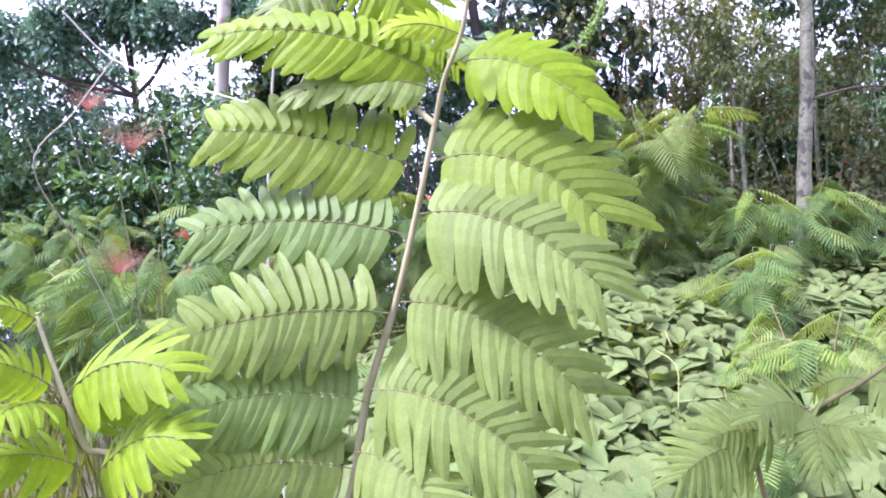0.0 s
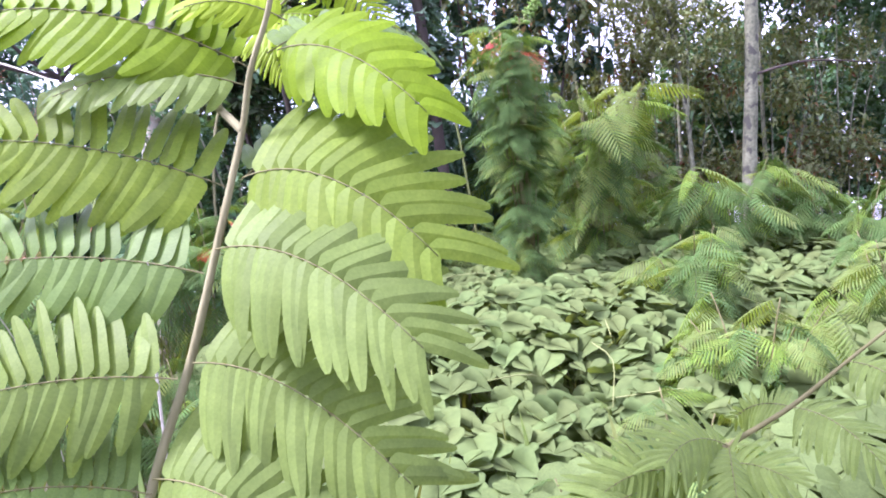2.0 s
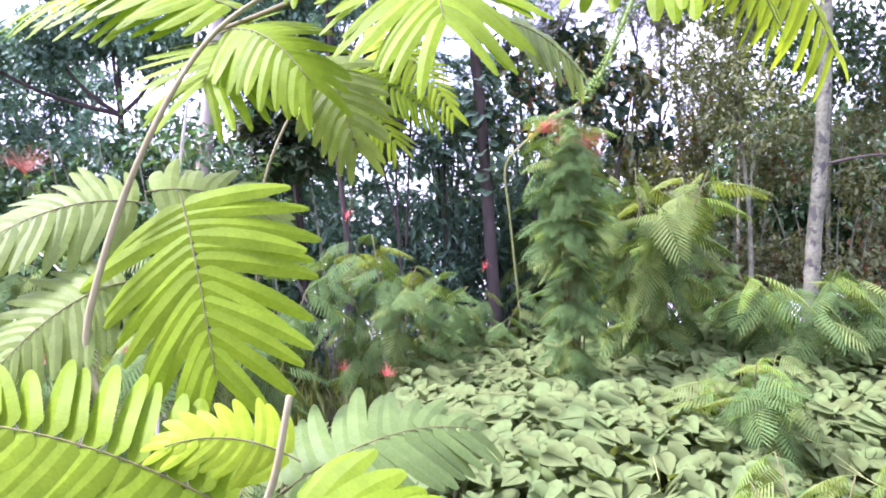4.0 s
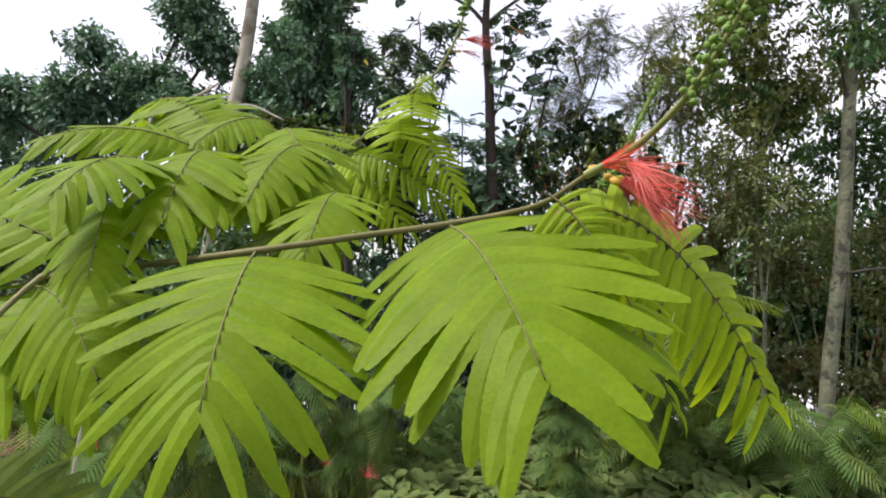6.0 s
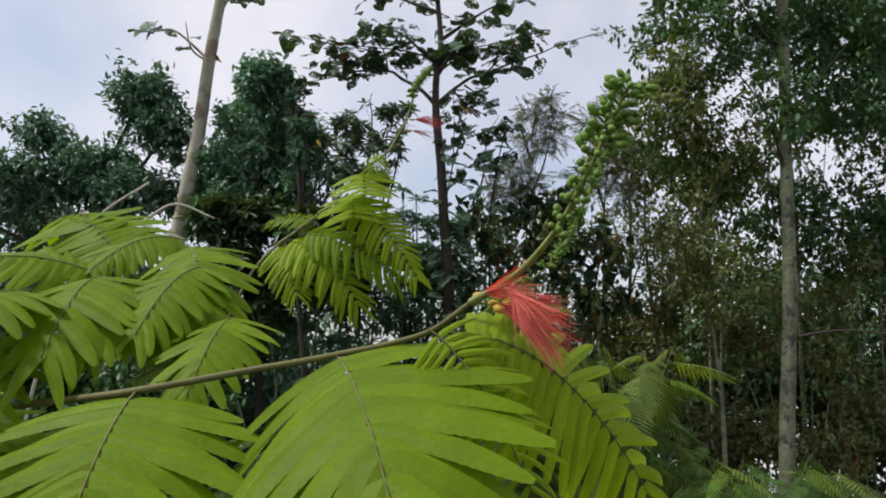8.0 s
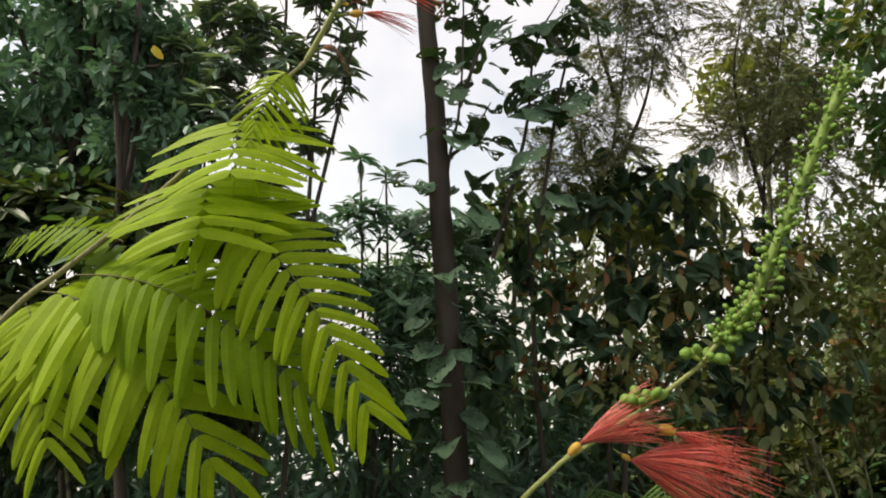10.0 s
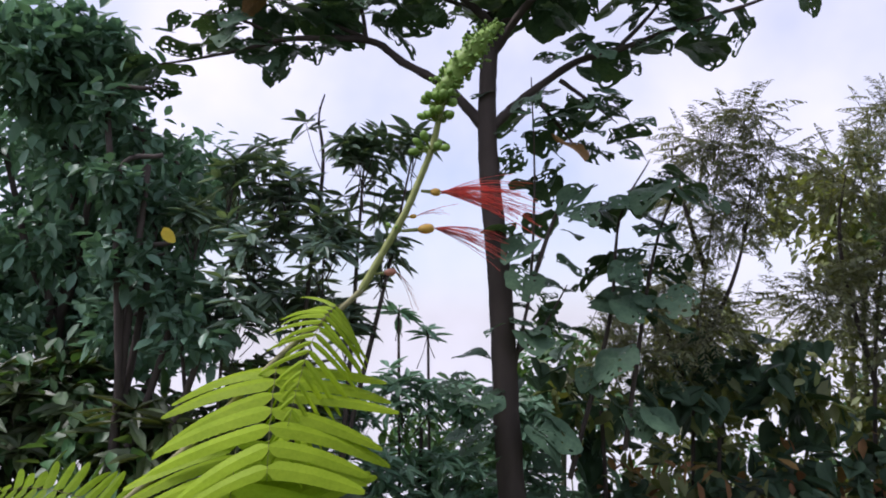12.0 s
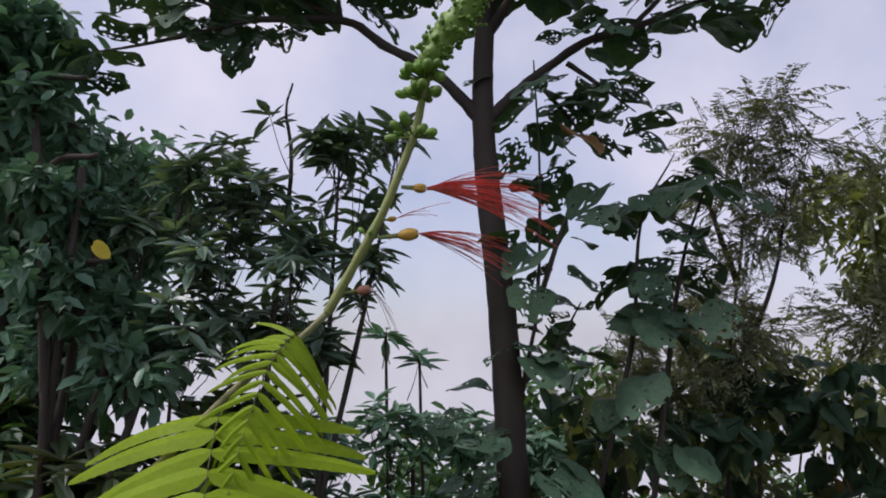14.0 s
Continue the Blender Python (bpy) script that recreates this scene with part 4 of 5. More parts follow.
sprays(thin, [(1.76, 7.70, 4.33, 0.23, 0.23, 0.20), (2.01, 7.82, 4.64, 0.18, 0.18, 0.18), (1.89, 7.60, 3.98, 0.22, 0.22, 0.21), (1.68, 7.76, 3.78, 0.26, 0.26, 0.17), (2.00, 7.64, 3.59, 0.23, 0.23, 0.23)], 540, 0.15, FEATHER)
leafy_tree((2.75, 7.5, 0), 4.3, [(2.50, 7.4, 4.50, 0.48, 0.42, 0.70), (3.00, 7.5, 3.94, 0.66, 0.45, 0.75), (2.48, 7.5, 3.15, 0.48, 0.42, 0.5), (2.85, 7.5, 2.60, 0.66, 0.45, 0.5)], 330, 22, "oval", 0.062, CROWN_OLIVE, "thin-stemmed tree with olive green leaves", BARK_GREY, r=0.03)
leafy_tree((2.1, 9.1, 0), 3.7, [(1.4, 9.0, 3.2, 0.55, 0.4, 0.5), (2.2, 9.0, 3.4, 0.6, 0.4, 0.5), (2.9, 9.0, 3.0, 0.55, 0.4, 0.6), (1.9, 9.0, 2.5, 0.8, 0.4, 0.5)], 300, 22, "oval", 0.062, CROWN_OLIVE, "twiggy small tree with fine olive leaves", BARK_GREY, r=0.035)
leafy_tree((6.4, 8.8, 0), 6.4, [(5.2, 8.7, 6.2, 1.2, 0.8, 1.1), (5.6, 8.7, 4.8, 1.2, 0.8, 1.0), (4.6, 8.7, 3.4, 1.0, 0.8, 0.9), (5.8, 8.7, 3.2, 1.1, 0.8, 0.9)], 900, 24, "oval", 0.078, CROWN_DARK, "tall dark broadleaf tree at the wood's edge", BARK_DARK, r=0.05)
# tangle under the airy trees
draped = thing("vine_covered_shrub", (1.1, 7.7, 0), "dark shrub hung with broad-leaved vines and some brown leaves", "shrub")
for line in ([(1.1, 7.7, -0.05), (1.05, 7.7, 1.6), (1.1, 7.65, 3.3)], [(1.1, 7.7, 0.5), (0.7, 7.7, 1.9), (0.6, 7.62, 3.3)], [(1.1, 7.7, 0.5), (1.5, 7.65, 1.9), (1.75, 7.62, 3.0)]):
    branch(draped, "stem", line, 0.025, 0.008, BARK_DARK)
DRAPES = [(0.57, 7.60, 3.35, 0.28, 0.28, 0.22), (1.05, 7.72, 3.38, 0.32, 0.30, 0.22), (1.38, 7.50, 3.42, 0.24, 0.24, 0.18), (0.85, 7.66, 2.98, 0.34, 0.30, 0.24), (1.35, 7.54, 2.96, 0.36, 0.30, 0.25), (1.82, 7.60, 3.04, 0.21, 0.21, 0.31), (0.46, 7.72, 2.62, 0.35, 0.30, 0.27), (1.06, 7.50, 2.55, 0.41, 0.30, 0.27), (1.74, 7.66, 2.52, 0.31, 0.30, 0.28)]
crown(draped, "foliage", DRAPES, 115, 6, "heart", 0.105, BROAD, 0.6, 0.2)
crown(draped, "vine_leaves", DRAPES, 130, 7, "oval", 0.09, CROWN_OLIVE, 0.5, 0.2)
crown(draped, "dry_leaves", DRAPES[3:], 60, 5, "oval", 0.08, BROWN, 0.6, 0.2)
# twiggy brown-leaved shrubs between the trunks
for x, y, tall_by, seed in ((2.75, 8.0, 3.1, 1), (3.75, 7.9, 2.7, 2), (4.6, 8.1, 3.2, 3)):
    brush_wood = thing("twiggy_shrub", (x, y, 0), "twiggy shrub with small olive and brown leaves", "shrub", "twiggy shrubs")
    for k in range(6):
        a = (k - 2.5) * 0.17
        branch(brush_wood, "stem", [(x + a * 0.4, y, -0.05), (x + a, y + 0.05 * (k % 3), tall_by * 0.5), (x + a * 1.9 + 0.05 * (-1) ** k, y - 0.08 * (k % 2), tall_by * (0.82 + 0.06 * (k % 4)))], 0.014, 0.003, BARK_GREY, rough=0.12)
    heap = [(x - 0.35, y, tall_by * 0.78, 0.34, 0.3, 0.42), (x + 0.33, y, tall_by * 0.72, 0.36, 0.3, 0.48), (x, y + 0.1, tall_by * 0.92, 0.3, 0.3, 0.3), (x - 0.2, y, tall_by * 0.42, 0.5, 0.3, 0.55), (x + 0.3, y, tall_by * 0.36, 0.5, 0.3, 0.5)]
    crown(brush_wood, "foliage", heap, 260, 11, "oval", 0.07, CROWN_OLIVE, 0.35, 0.1)
    crown(brush_wood, "dry_leaves", heap, 40, 6, "oval", 0.075, BROWN, 0.5, 0.1)
fringe = thing("leafy_shrub", (-0.12, 7.85, 0), "dark shrub with narrow drooping leaves behind the forked tree", "shrub")
branch(fringe, "stem", [(-0.12, 7.85, -0.05), (-0.18, 7.85, 1.5), (-0.15, 7.85, 3.2)], 0.025, 0.008, BARK_DARK)
whorls(fringe, [(-0.23, 7.80, 3.36, 0.16, 0.16, 0.13), (0.05, 7.92, 3.33, 0.15, 0.15, 0.14), (-0.37, 7.70, 3.01, 0.21, 0.21, 0.24), (-0.03, 7.86, 2.94, 0.24, 0.24, 0.27), (-0.19, 7.74, 2.56, 0.32, 0.30, 0.29), (0.32, 7.85, 3.24, 0.2, 0.2, 0.17), (-0.52, 7.85, 3.27, 0.18, 0.18, 0.16), (0.3, 7.8, 2.8, 0.25, 0.25, 0.25)], 400, 9, 0.10, CROWN_BLUE)
for top in ((-0.27, 8.0, 3.73), (-0.13, 8.0, 3.64)):
    palm = thing("palm", (top[0] + 0.02, 8.0, 0), "slim distant palm with a small tuft of fronds", "palm", "palms")
    branch(palm, "trunk", [(top[0] + 0.02, 8.0, -0.05), (top[0] + 0.03, 8.0, 2.0), top], 0.012, 0.006, BARK_DARK)
    whorls(palm, [(*top, 0.02, 0.02, 0.01)], 2, 7, 0.12, CROWN_BLUE)
# bare thin stems in the thicket
for k, (x, y, top, lean) in enumerate(((2.75, 9.2, 4.2, -0.1), (3.0, 8.4, 3.9, 0.05), (1.4, 8.9, 3.6, 0.12), (0.75, 8.8, 3.4, -0.08), (2.2, 8.9, 4.4, 0.1), (4.2, 8.9, 4.6, 0.06), (-0.2, 8.8, 3.0, 0.1))):
    pole = thing("thin_tree", (x, y, 0), "slender bare stem of a young tree", "tree", "thin stems")
    branch(pole, "trunk", [(x, y, -0.05), (x + lean * 0.4, y, top * 0.4), (x + lean * 1.5, y, top * 0.75), (x + lean * 1.2, y, top)], 0.03, 0.012, BARK_GREY)
    branch(pole, "limb", [(x + lean, y, top * 0.6), (x + 0.3, y - 0.1, top * 0.75), (x + 0.45, y - 0.1, top * 0.95)], 0.012, 0.004, BARK_GREY)
    crown(pole, "crown", [(x + lean, y, top, 0.45, 0.4, 0.4)], 60, 12, "oval", 0.09, CROWN_DARK if x < 1 else CROWN_OLIVE)

# ---- thicket behind the clearing ----
def thicket(x, y, wide, tall, mat, kind, size, twigs, label):
    ob = thing("thicket", (x, y, 0), label, "undergrowth", "thickets", "stuff")
    crown(ob, "foliage", [(x - wide * 0.4, y, tall * 0.35, wide * 0.5, 0.6, tall * 0.45), (x + wide * 0.4, y, tall * 0.4, wide * 0.5, 0.6, tall * 0.5), (x, y + 0.1, tall * 0.6, wide * 0.5, 0.6, tall * 0.4)], twigs, 15, kind, size, mat, 0.25, 0.3)
    for k in range(5):
        a = x + (k - 2) * wide * 0.3
        branch(ob, "stem", [(a, y, -0.05), (a + 0.1, y, tall * 0.4), (a - 0.06 * k, y - 0.1, tall * 0.8)], 0.018, 0.006, BARK_GREY)


NEAR_THICKETS = (
    (-3.1, 8.7, 2.2, 4.0, CROWN_BLUE, "oval", 0.10, 560), (-4.9, 8.9, 2.2, 3.9, CROWN_BLUE, "oval", 0.10, 560),
    (-2.35, 6.8, 0.9, 3.1, CROWN_DARK, "oval", 0.10, 300), (-5.5, 8.2, 2.2, 3.3, CROWN_DARK, "oval", 0.11, 640), (-3.2, 8.0, 2.0, 3.4, CROWN_DARK, "oval", 0.11, 640),
    (-1.2, 8.2, 1.8, 3.2, CROWN_BLUE, "lance", 0.15, 420), (0.5, 8.3, 1.4, 3.1, CROWN_BLUE, "lance", 0.14, 460), (1.6, 8.6, 1.4, 3.0, CROWN_OLIVE, "oval", 0.09, 520),
    (2.8, 10.0, 1.8, 2.8, CROWN_OLIVE, "oval", 0.11, 640), (4.5, 10.8, 2.0, 4.2, CROWN_DARK, "oval", 0.12, 640), (4.4, 9.8, 2.0, 3.4, CROWN_DARK, "oval", 0.11, 640),
    (6.6, 9.4, 2.4, 3.2, CROWN_DARK, "oval", 0.11, 640),
)
FAR_THICKETS = (
    (0.3, 9.6, 1.6, 2.9, CROWN_DARK, "oval", 0.11, 520), (-2.6, 10.2, 2.6, 3.0, CROWN_BLUE, "oval", 0.13, 560), (6.5, 10.6, 3.0, 4.5, CROWN_DARK, "oval", 0.14, 640),
    (-6.5, 10.6, 3.0, 3.4, CROWN_BLUE, "oval", 0.15, 420), (2.4, 10.6, 2.4, 3.2, CROWN_DARK, "oval", 0.13, 420),
)
for x, y, wide, tall, mat, kind, size, twigs in NEAR_THICKETS + FAR_THICKETS:
    thicket(x, y, wide, tall, mat, kind, size, twigs, "tangled dark leafy undergrowth")

# the wood goes on behind and to the sides
for k, (x, y) in enumerate(((-9, 10), (9.5, 10), (-11, 6), (11, 5), (-10, -1), (10, -2), (-6, -8), (0, -9), (6, -8))):
    leafy_tree((x, y, 0), 5.0, [(x, y, 4.8, 1.9, 1.6, 1.5), (x - 1.2, y, 3.2, 1.6, 1.4, 1.3), (x + 1.2, y + 0.3, 3.0, 1.6, 1.4, 1.3), (x, y, 1.6, 2.2, 1.4, 1.2)], 420, 12, "oval", 0.17, CROWN_DARK, "broadleaf tree closing the clearing", group="surrounding trees", spray=0.25, r=0.12)

# ---- feathery shrubs in the clearing ----
BACK_SHRUBS = (
    (1.35, 5.5, 2.32, 0.8, 13, 10, 0.40, 0.16, 0.55, 0), (2.2, 5.2, 1.6, 0.75, 10, 9, 0.38, 0.15, 0.3, 0), (0.72, 4.8, 2.68, 0.26, 20, 10, 0.26, 0.08, 0.2, 0),
    (-0.5, 5.4, 1.85, 0.75, 10, 9, 0.34, 0.04, 0.15, 1), (-1.4, 4.9, 1.75, 0.8, 10, 9, 0.34, 0.04, 0.15, 1), (-2.4, 4.6, 1.6, 0.8, 10, 9, 0.34, 0.05, 0.2, 1),
    (-1.7, 3.4, 1.5, 0.6, 9, 9, 0.30, 0.08, 0.25, 2), (-1.0, 3.0, 0.95, 0.5, 8, 8, 0.28, 0.05, 0.2, 0), (-3.3, 5.4, 1.9, 0.9, 10, 9, 0.36, 0.05, 0.2, 0),
)
NEAR_SHRUBS = (
    (0.78, 2.15, 0.80, 0.30, 8, 7, 0.20, 0.2, 0.3, 0), (0.45, 2.0, 0.62, 0.22, 6, 6, 0.18, 0.15, 0.3, 0), (1.25, 2.7, 1.0, 0.4, 9, 8, 0.24, 0.3, 0.4, 0),
    (1.45, 3.9, 1.15, 0.42, 8, 8, 0.30, 0.15, 0.4, 0), (2.2, 3.3, 1.05, 0.5, 8, 8, 0.28, 0.3, 0.4, 0), (3.6, 5.9, 0.8, 0.7, 8, 8, 0.30, 0.0, 0.0, 0), (3.0, 5.0, 1.3, 0.7, 10, 9, 0.32, 0.08, 0.0, 0),
    (0.1, 6.3, 1.35, 0.6, 7, 8, 0.34, 0.05, 0.1, 0), (2.4, 6.3, 1.35, 0.7, 9, 8, 0.34, 0.05, 0.08, 0), (0.95, 7.3, 2.6, 0.45, 7, 8, 0.52, 0.0, 0.2, 0),
)
BUSHES = []
for k, (x, y, tall, wide, stems, leaves, size, young, pale_share, tufts) in enumerate(BACK_SHRUBS + NEAR_SHRUBS):
    BUSHES.append(bush((x, y, -0.02), tall, wide, stems, leaves, size, "bushy green shrub with fine feathery leaves", young, 20 + k, pale_share, tufts))


# ---- creeper over the clearing ----
def creeper_height(x, y):
    return 0.52 + 0.10 * math.sin(x * 2.1 + 0.6) * math.cos(y * 1.7) + 0.09 * max(0.0, min(y - 2.4, 2.4)) + 0.08 * noise.noise(Vector((x * 2.3, y * 2.3, 0)))


creeper = thing("creeper", (1.0, 3.5, 0.0), "low creeper with heart-shaped pale green leaves covering the ground", "creeper")
HEARTS = [single_leaf("heart_leaf", "heart", CREEPER), single_leaf("heart_leaf", "round", CREEPER)]
rc = random.Random(12)
spots = []
while len(spots) < 6500:
    x, y = rc.uniform(-1.3, 4.6), rc.uniform(1.7, 6.6)
    edge = noise.noise(Vector((x * 0.8, y * 0.8, 5))) * 0.35
    if math.hypot((x - 1.6) / 3.1, (y - 4.2) / 2.5) > 1 + edge or (x < -0.4 and y > 4.2):
        continue
    spots.append((y, x))
spots.sort(key=lambda s: s[0] + 0.35 * abs(s[1] - 0.9))
homeward = Vector(creeper.location)
rest_p, rest_w, rest_u, rest_s = [], [], [], []
for k, (y, x) in enumerate(spots):
    p = Vector((x, y, creeper_height(x, y) - rc.random() ** 2 * 0.2)) - homeward
    a = rc.uniform(0, 2 * math.pi)
    ahead = Vector((math.cos(a), math.sin(a) - 0.5, rc.uniform(-0.55, 0.1))).normalized()
    up = Vector((rc.uniform(-0.4, 0.4), rc.uniform(-0.9, 0.0), 1)).normalized()
    size = rc.uniform(0.07, 0.175)
    if k < 300:
        yv = up.cross(ahead).normalized()
        leaf = part("heart_leaf", rc.choice(HEARTS), creeper, p)
        leaf.matrix_basis = Matrix.Translation(p) @ Matrix((ahead, yv, ahead.cross(yv))).transposed().to_4x4() @ Matrix.Diagonal((size, size, size, 1))
    else:
        rest_p.append(p), rest_w.append(ahead), rest_u.append(up), rest_s.append(size)
part("heart_leaves", scatter("heart_leaves", "heart", np.array(rest_p), np.array(rest_w), np.array(rest_u), np.array(rest_s), CREEPER), creeper, kind="stuff")
for k in range(26):
    x, y = rc.uniform(-0.4, 3.6), rc.uniform(2.2, 5.6)
    line = [(x + 0.25 * j * math.cos(k * 1.7) + rc.uniform(-0.05, 0.05), y + 0.25 * j * math.sin(k * 1.7), creeper_height(x, y) + rc.uniform(-0.1, 0.05)) for j in range(5)]
    branch(creeper, "runner", line, 0.003, 0.002, STEM_GREEN, n=3, sides=4)

# grass and weeds between the shrubs
weeds = thing("grass", (0.5, 4.0, 0.0), "thin yellowish green grass blades and weeds", "grass", kind="stuff")
n = 14000
gp = np.column_stack([rng.normal(0.5, 3.2, n), rng.normal(4.0, 3.6, n), np.zeros(n)]) - np.array(weeds.location)
gw = np.column_stack([rng.normal(0, 0.28, n), rng.normal(0, 0.28, n), np.ones(n)])
gp[:, 2] = rng.uniform(-0.08, 0.12, n)
part("blades", scatter("blades", "blade", gp, gw, unit(n), rng.uniform(0.2, 0.55, n), GRASS), weeds)

# ---- the flowering shrubs close to the path ----
# the tall flowering shrub in front
shrub = thing("flowering_shrub", (-0.16, 0.56, 0.0), "tall green shrub with feathery leaves and red flower tufts", "shrub", "flowering shrubs")
branch(shrub, "main_stem", [(-0.160, 0.560, 0.000), (-0.190, 0.570, 0.600), (-0.253, 0.600, 0.938), (-0.212, 0.620, 1.004), (-0.184, 0.640, 1.114), (-0.144, 0.660, 1.213), (-0.113, 0.680, 1.310), (-0.080, 0.710, 1.424), (-0.063, 0.700, 1.476), (-0.036, 0.690, 1.531), (-0.022, 0.690, 1.590)], 0.0062, 0.0022, STEM)
branch(shrub, "upper_stem", [(-0.080, 0.710, 1.424), (-0.150, 0.765, 1.500), (-0.218, 0.800, 1.590), (-0.209, 0.815, 1.680), (-0.172, 0.850, 1.800), (-0.140, 0.930, 1.900), (-0.080, 1.010, 1.970), (0.000, 1.080, 2.025)], 0.0042, 0.0018, STEM)
branch(shrub, "side_branch", [(-0.150, 0.970, 1.910), (-0.040, 0.900, 1.920), (0.064, 0.848, 1.931), (0.151, 0.855, 1.946), (0.213, 0.862, 1.957), (0.268, 0.860, 1.970), (0.300, 0.860, 1.991)], 0.0028, 0.0018, RIB)
# Rear and lower fronds carry age and shade in their leaf colour.
frond(shrub, (-0.042, 0.740, 1.502), (0.097, 0.626, 1.414), tilt=66, sag=0.12, pairs=12, reach=0.31, mat=LEAF, droop=0.14, fill=0.8, edge=0.3, sweep=50)
frond(shrub, (-0.053, 0.740, 1.500), (0.102, 0.846, 1.519), tilt=40, sag=0.12, pairs=13, reach=0.34, mat=LEAF_DEEP, droop=0.14, fill=0.72)
frond(shrub, (-0.083, 0.700, 1.379), (0.093, 0.586, 1.294), tilt=64, sag=0.14, pairs=13, reach=0.45, mat=LEAF_MID, droop=0.14, fill=0.78, edge=0.45, sweep=52)
frond(shrub, (-0.088, 0.710, 1.377), (0.061, 0.807, 1.415), tilt=45, sag=0.12, pairs=12, reach=0.38, mat=LEAF_DEEP, droop=0.14, fill=0.72)
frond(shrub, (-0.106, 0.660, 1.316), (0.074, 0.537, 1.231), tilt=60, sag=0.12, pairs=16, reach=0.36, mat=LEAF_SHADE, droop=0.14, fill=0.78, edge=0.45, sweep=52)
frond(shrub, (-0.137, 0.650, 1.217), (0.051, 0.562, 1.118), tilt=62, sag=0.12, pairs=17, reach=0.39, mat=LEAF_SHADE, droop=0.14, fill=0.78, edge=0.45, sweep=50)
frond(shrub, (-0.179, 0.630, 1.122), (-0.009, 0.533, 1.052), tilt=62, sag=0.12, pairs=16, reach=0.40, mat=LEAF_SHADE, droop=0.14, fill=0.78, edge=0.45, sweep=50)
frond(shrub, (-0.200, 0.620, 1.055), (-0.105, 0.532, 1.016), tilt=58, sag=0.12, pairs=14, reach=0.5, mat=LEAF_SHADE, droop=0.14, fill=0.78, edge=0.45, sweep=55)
frond(shrub, (-0.065, 0.740, 1.483), (-0.349, 0.740, 1.567), tilt=58, sag=0.09, pairs=17, reach=0.23, mat=LEAF, droop=0.14, fill=0.76, edge=0.5, sweep=48)
frond(shrub, (-0.029, 0.740, 1.529), (-0.123, 0.722, 1.548), tilt=60, sag=0.12, pairs=10, reach=0.34, mat=LEAF_YOUNG, droop=0.14, fill=0.72)
frond(shrub, (-0.073, 0.730, 1.468), (-0.260, 0.721, 1.477), tilt=50, sag=0.10, pairs=13, reach=0.24, mat=LEAF_SHADE, droop=0.14, fill=0.68, sweep=50)
frond(shrub, (-0.106, 0.720, 1.373), (-0.356, 0.720, 1.444), tilt=66, sag=0.06, pairs=15, reach=0.30, mat=LEAF_MID, droop=0.14, fill=0.78, edge=0.5, sweep=38)
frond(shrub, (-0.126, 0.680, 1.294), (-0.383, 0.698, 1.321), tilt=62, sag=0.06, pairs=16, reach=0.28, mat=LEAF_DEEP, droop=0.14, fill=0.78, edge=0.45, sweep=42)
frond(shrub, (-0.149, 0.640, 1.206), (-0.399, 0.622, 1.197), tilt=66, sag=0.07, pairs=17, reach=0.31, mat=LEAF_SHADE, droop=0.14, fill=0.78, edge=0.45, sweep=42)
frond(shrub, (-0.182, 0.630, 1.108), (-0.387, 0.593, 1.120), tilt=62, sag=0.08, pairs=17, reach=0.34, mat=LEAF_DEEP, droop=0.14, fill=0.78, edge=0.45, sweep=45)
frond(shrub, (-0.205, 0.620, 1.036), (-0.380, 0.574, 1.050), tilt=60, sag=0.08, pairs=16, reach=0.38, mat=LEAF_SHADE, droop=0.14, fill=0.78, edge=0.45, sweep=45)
frond(shrub, (0.078, 0.842, 1.932), (0.089, 0.730, 1.845), tilt=62, sag=0.08, pairs=13, reach=0.66, mat=LEAF, droop=0.14, fill=0.92, sweep=58)
frond(shrub, (0.205, 0.870, 1.956), (0.264, 0.700, 1.872), tilt=36, sag=0.08, pairs=14, reach=0.50, mat=LEAF, droop=0.16, fill=0.92, side_face=-0.2, sweep=58)
frond(shrub, (0.272, 0.815, 1.972), (0.345, 0.790, 1.845), tilt=60, sag=0.14, pairs=18, reach=0.33, mat=LEAF_CURL, droop=0.6, fill=0.36)
frond(shrub, (0.287, 0.845, 1.970), (0.432, 0.880, 1.838), tilt=55, sag=0.17, pairs=20, reach=0.34, mat=LEAF_CURL, droop=0.3, fill=0.76)
frond(shrub, (-0.150, 0.840, 1.735), (-0.108, 0.790, 1.585), tilt=68, sag=0.08, pairs=13, reach=0.62, mat=LEAF, droop=0.14, fill=0.82, sweep=58)
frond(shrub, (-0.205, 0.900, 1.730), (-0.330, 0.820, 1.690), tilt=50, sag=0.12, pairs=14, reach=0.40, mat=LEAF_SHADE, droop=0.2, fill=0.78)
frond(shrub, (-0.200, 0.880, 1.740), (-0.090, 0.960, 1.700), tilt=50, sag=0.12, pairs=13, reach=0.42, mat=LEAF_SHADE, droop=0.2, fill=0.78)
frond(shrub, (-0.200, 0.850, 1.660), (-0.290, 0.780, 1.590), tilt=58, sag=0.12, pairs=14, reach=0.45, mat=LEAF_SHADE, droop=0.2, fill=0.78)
frond(shrub, (-0.115, 1.000, 1.905), (-0.145, 0.895, 1.842), tilt=52, sag=0.10, pairs=13, reach=0.78, mat=LEAF, droop=0.16, fill=0.92, sweep=55)
frond(shrub, (0.140, 1.000, 1.915), (0.235, 1.060, 1.865), tilt=50, sag=0.10, pairs=12, reach=0.42, mat=LEAF_SHADE, droop=0.2, fill=0.76)
frond(shrub, (-0.150, 1.000, 1.930), (-0.450, 1.120, 1.985), tilt=40, sag=0.08, pairs=16, reach=0.28, mat=LEAF, droop=0.05, fill=0.5)
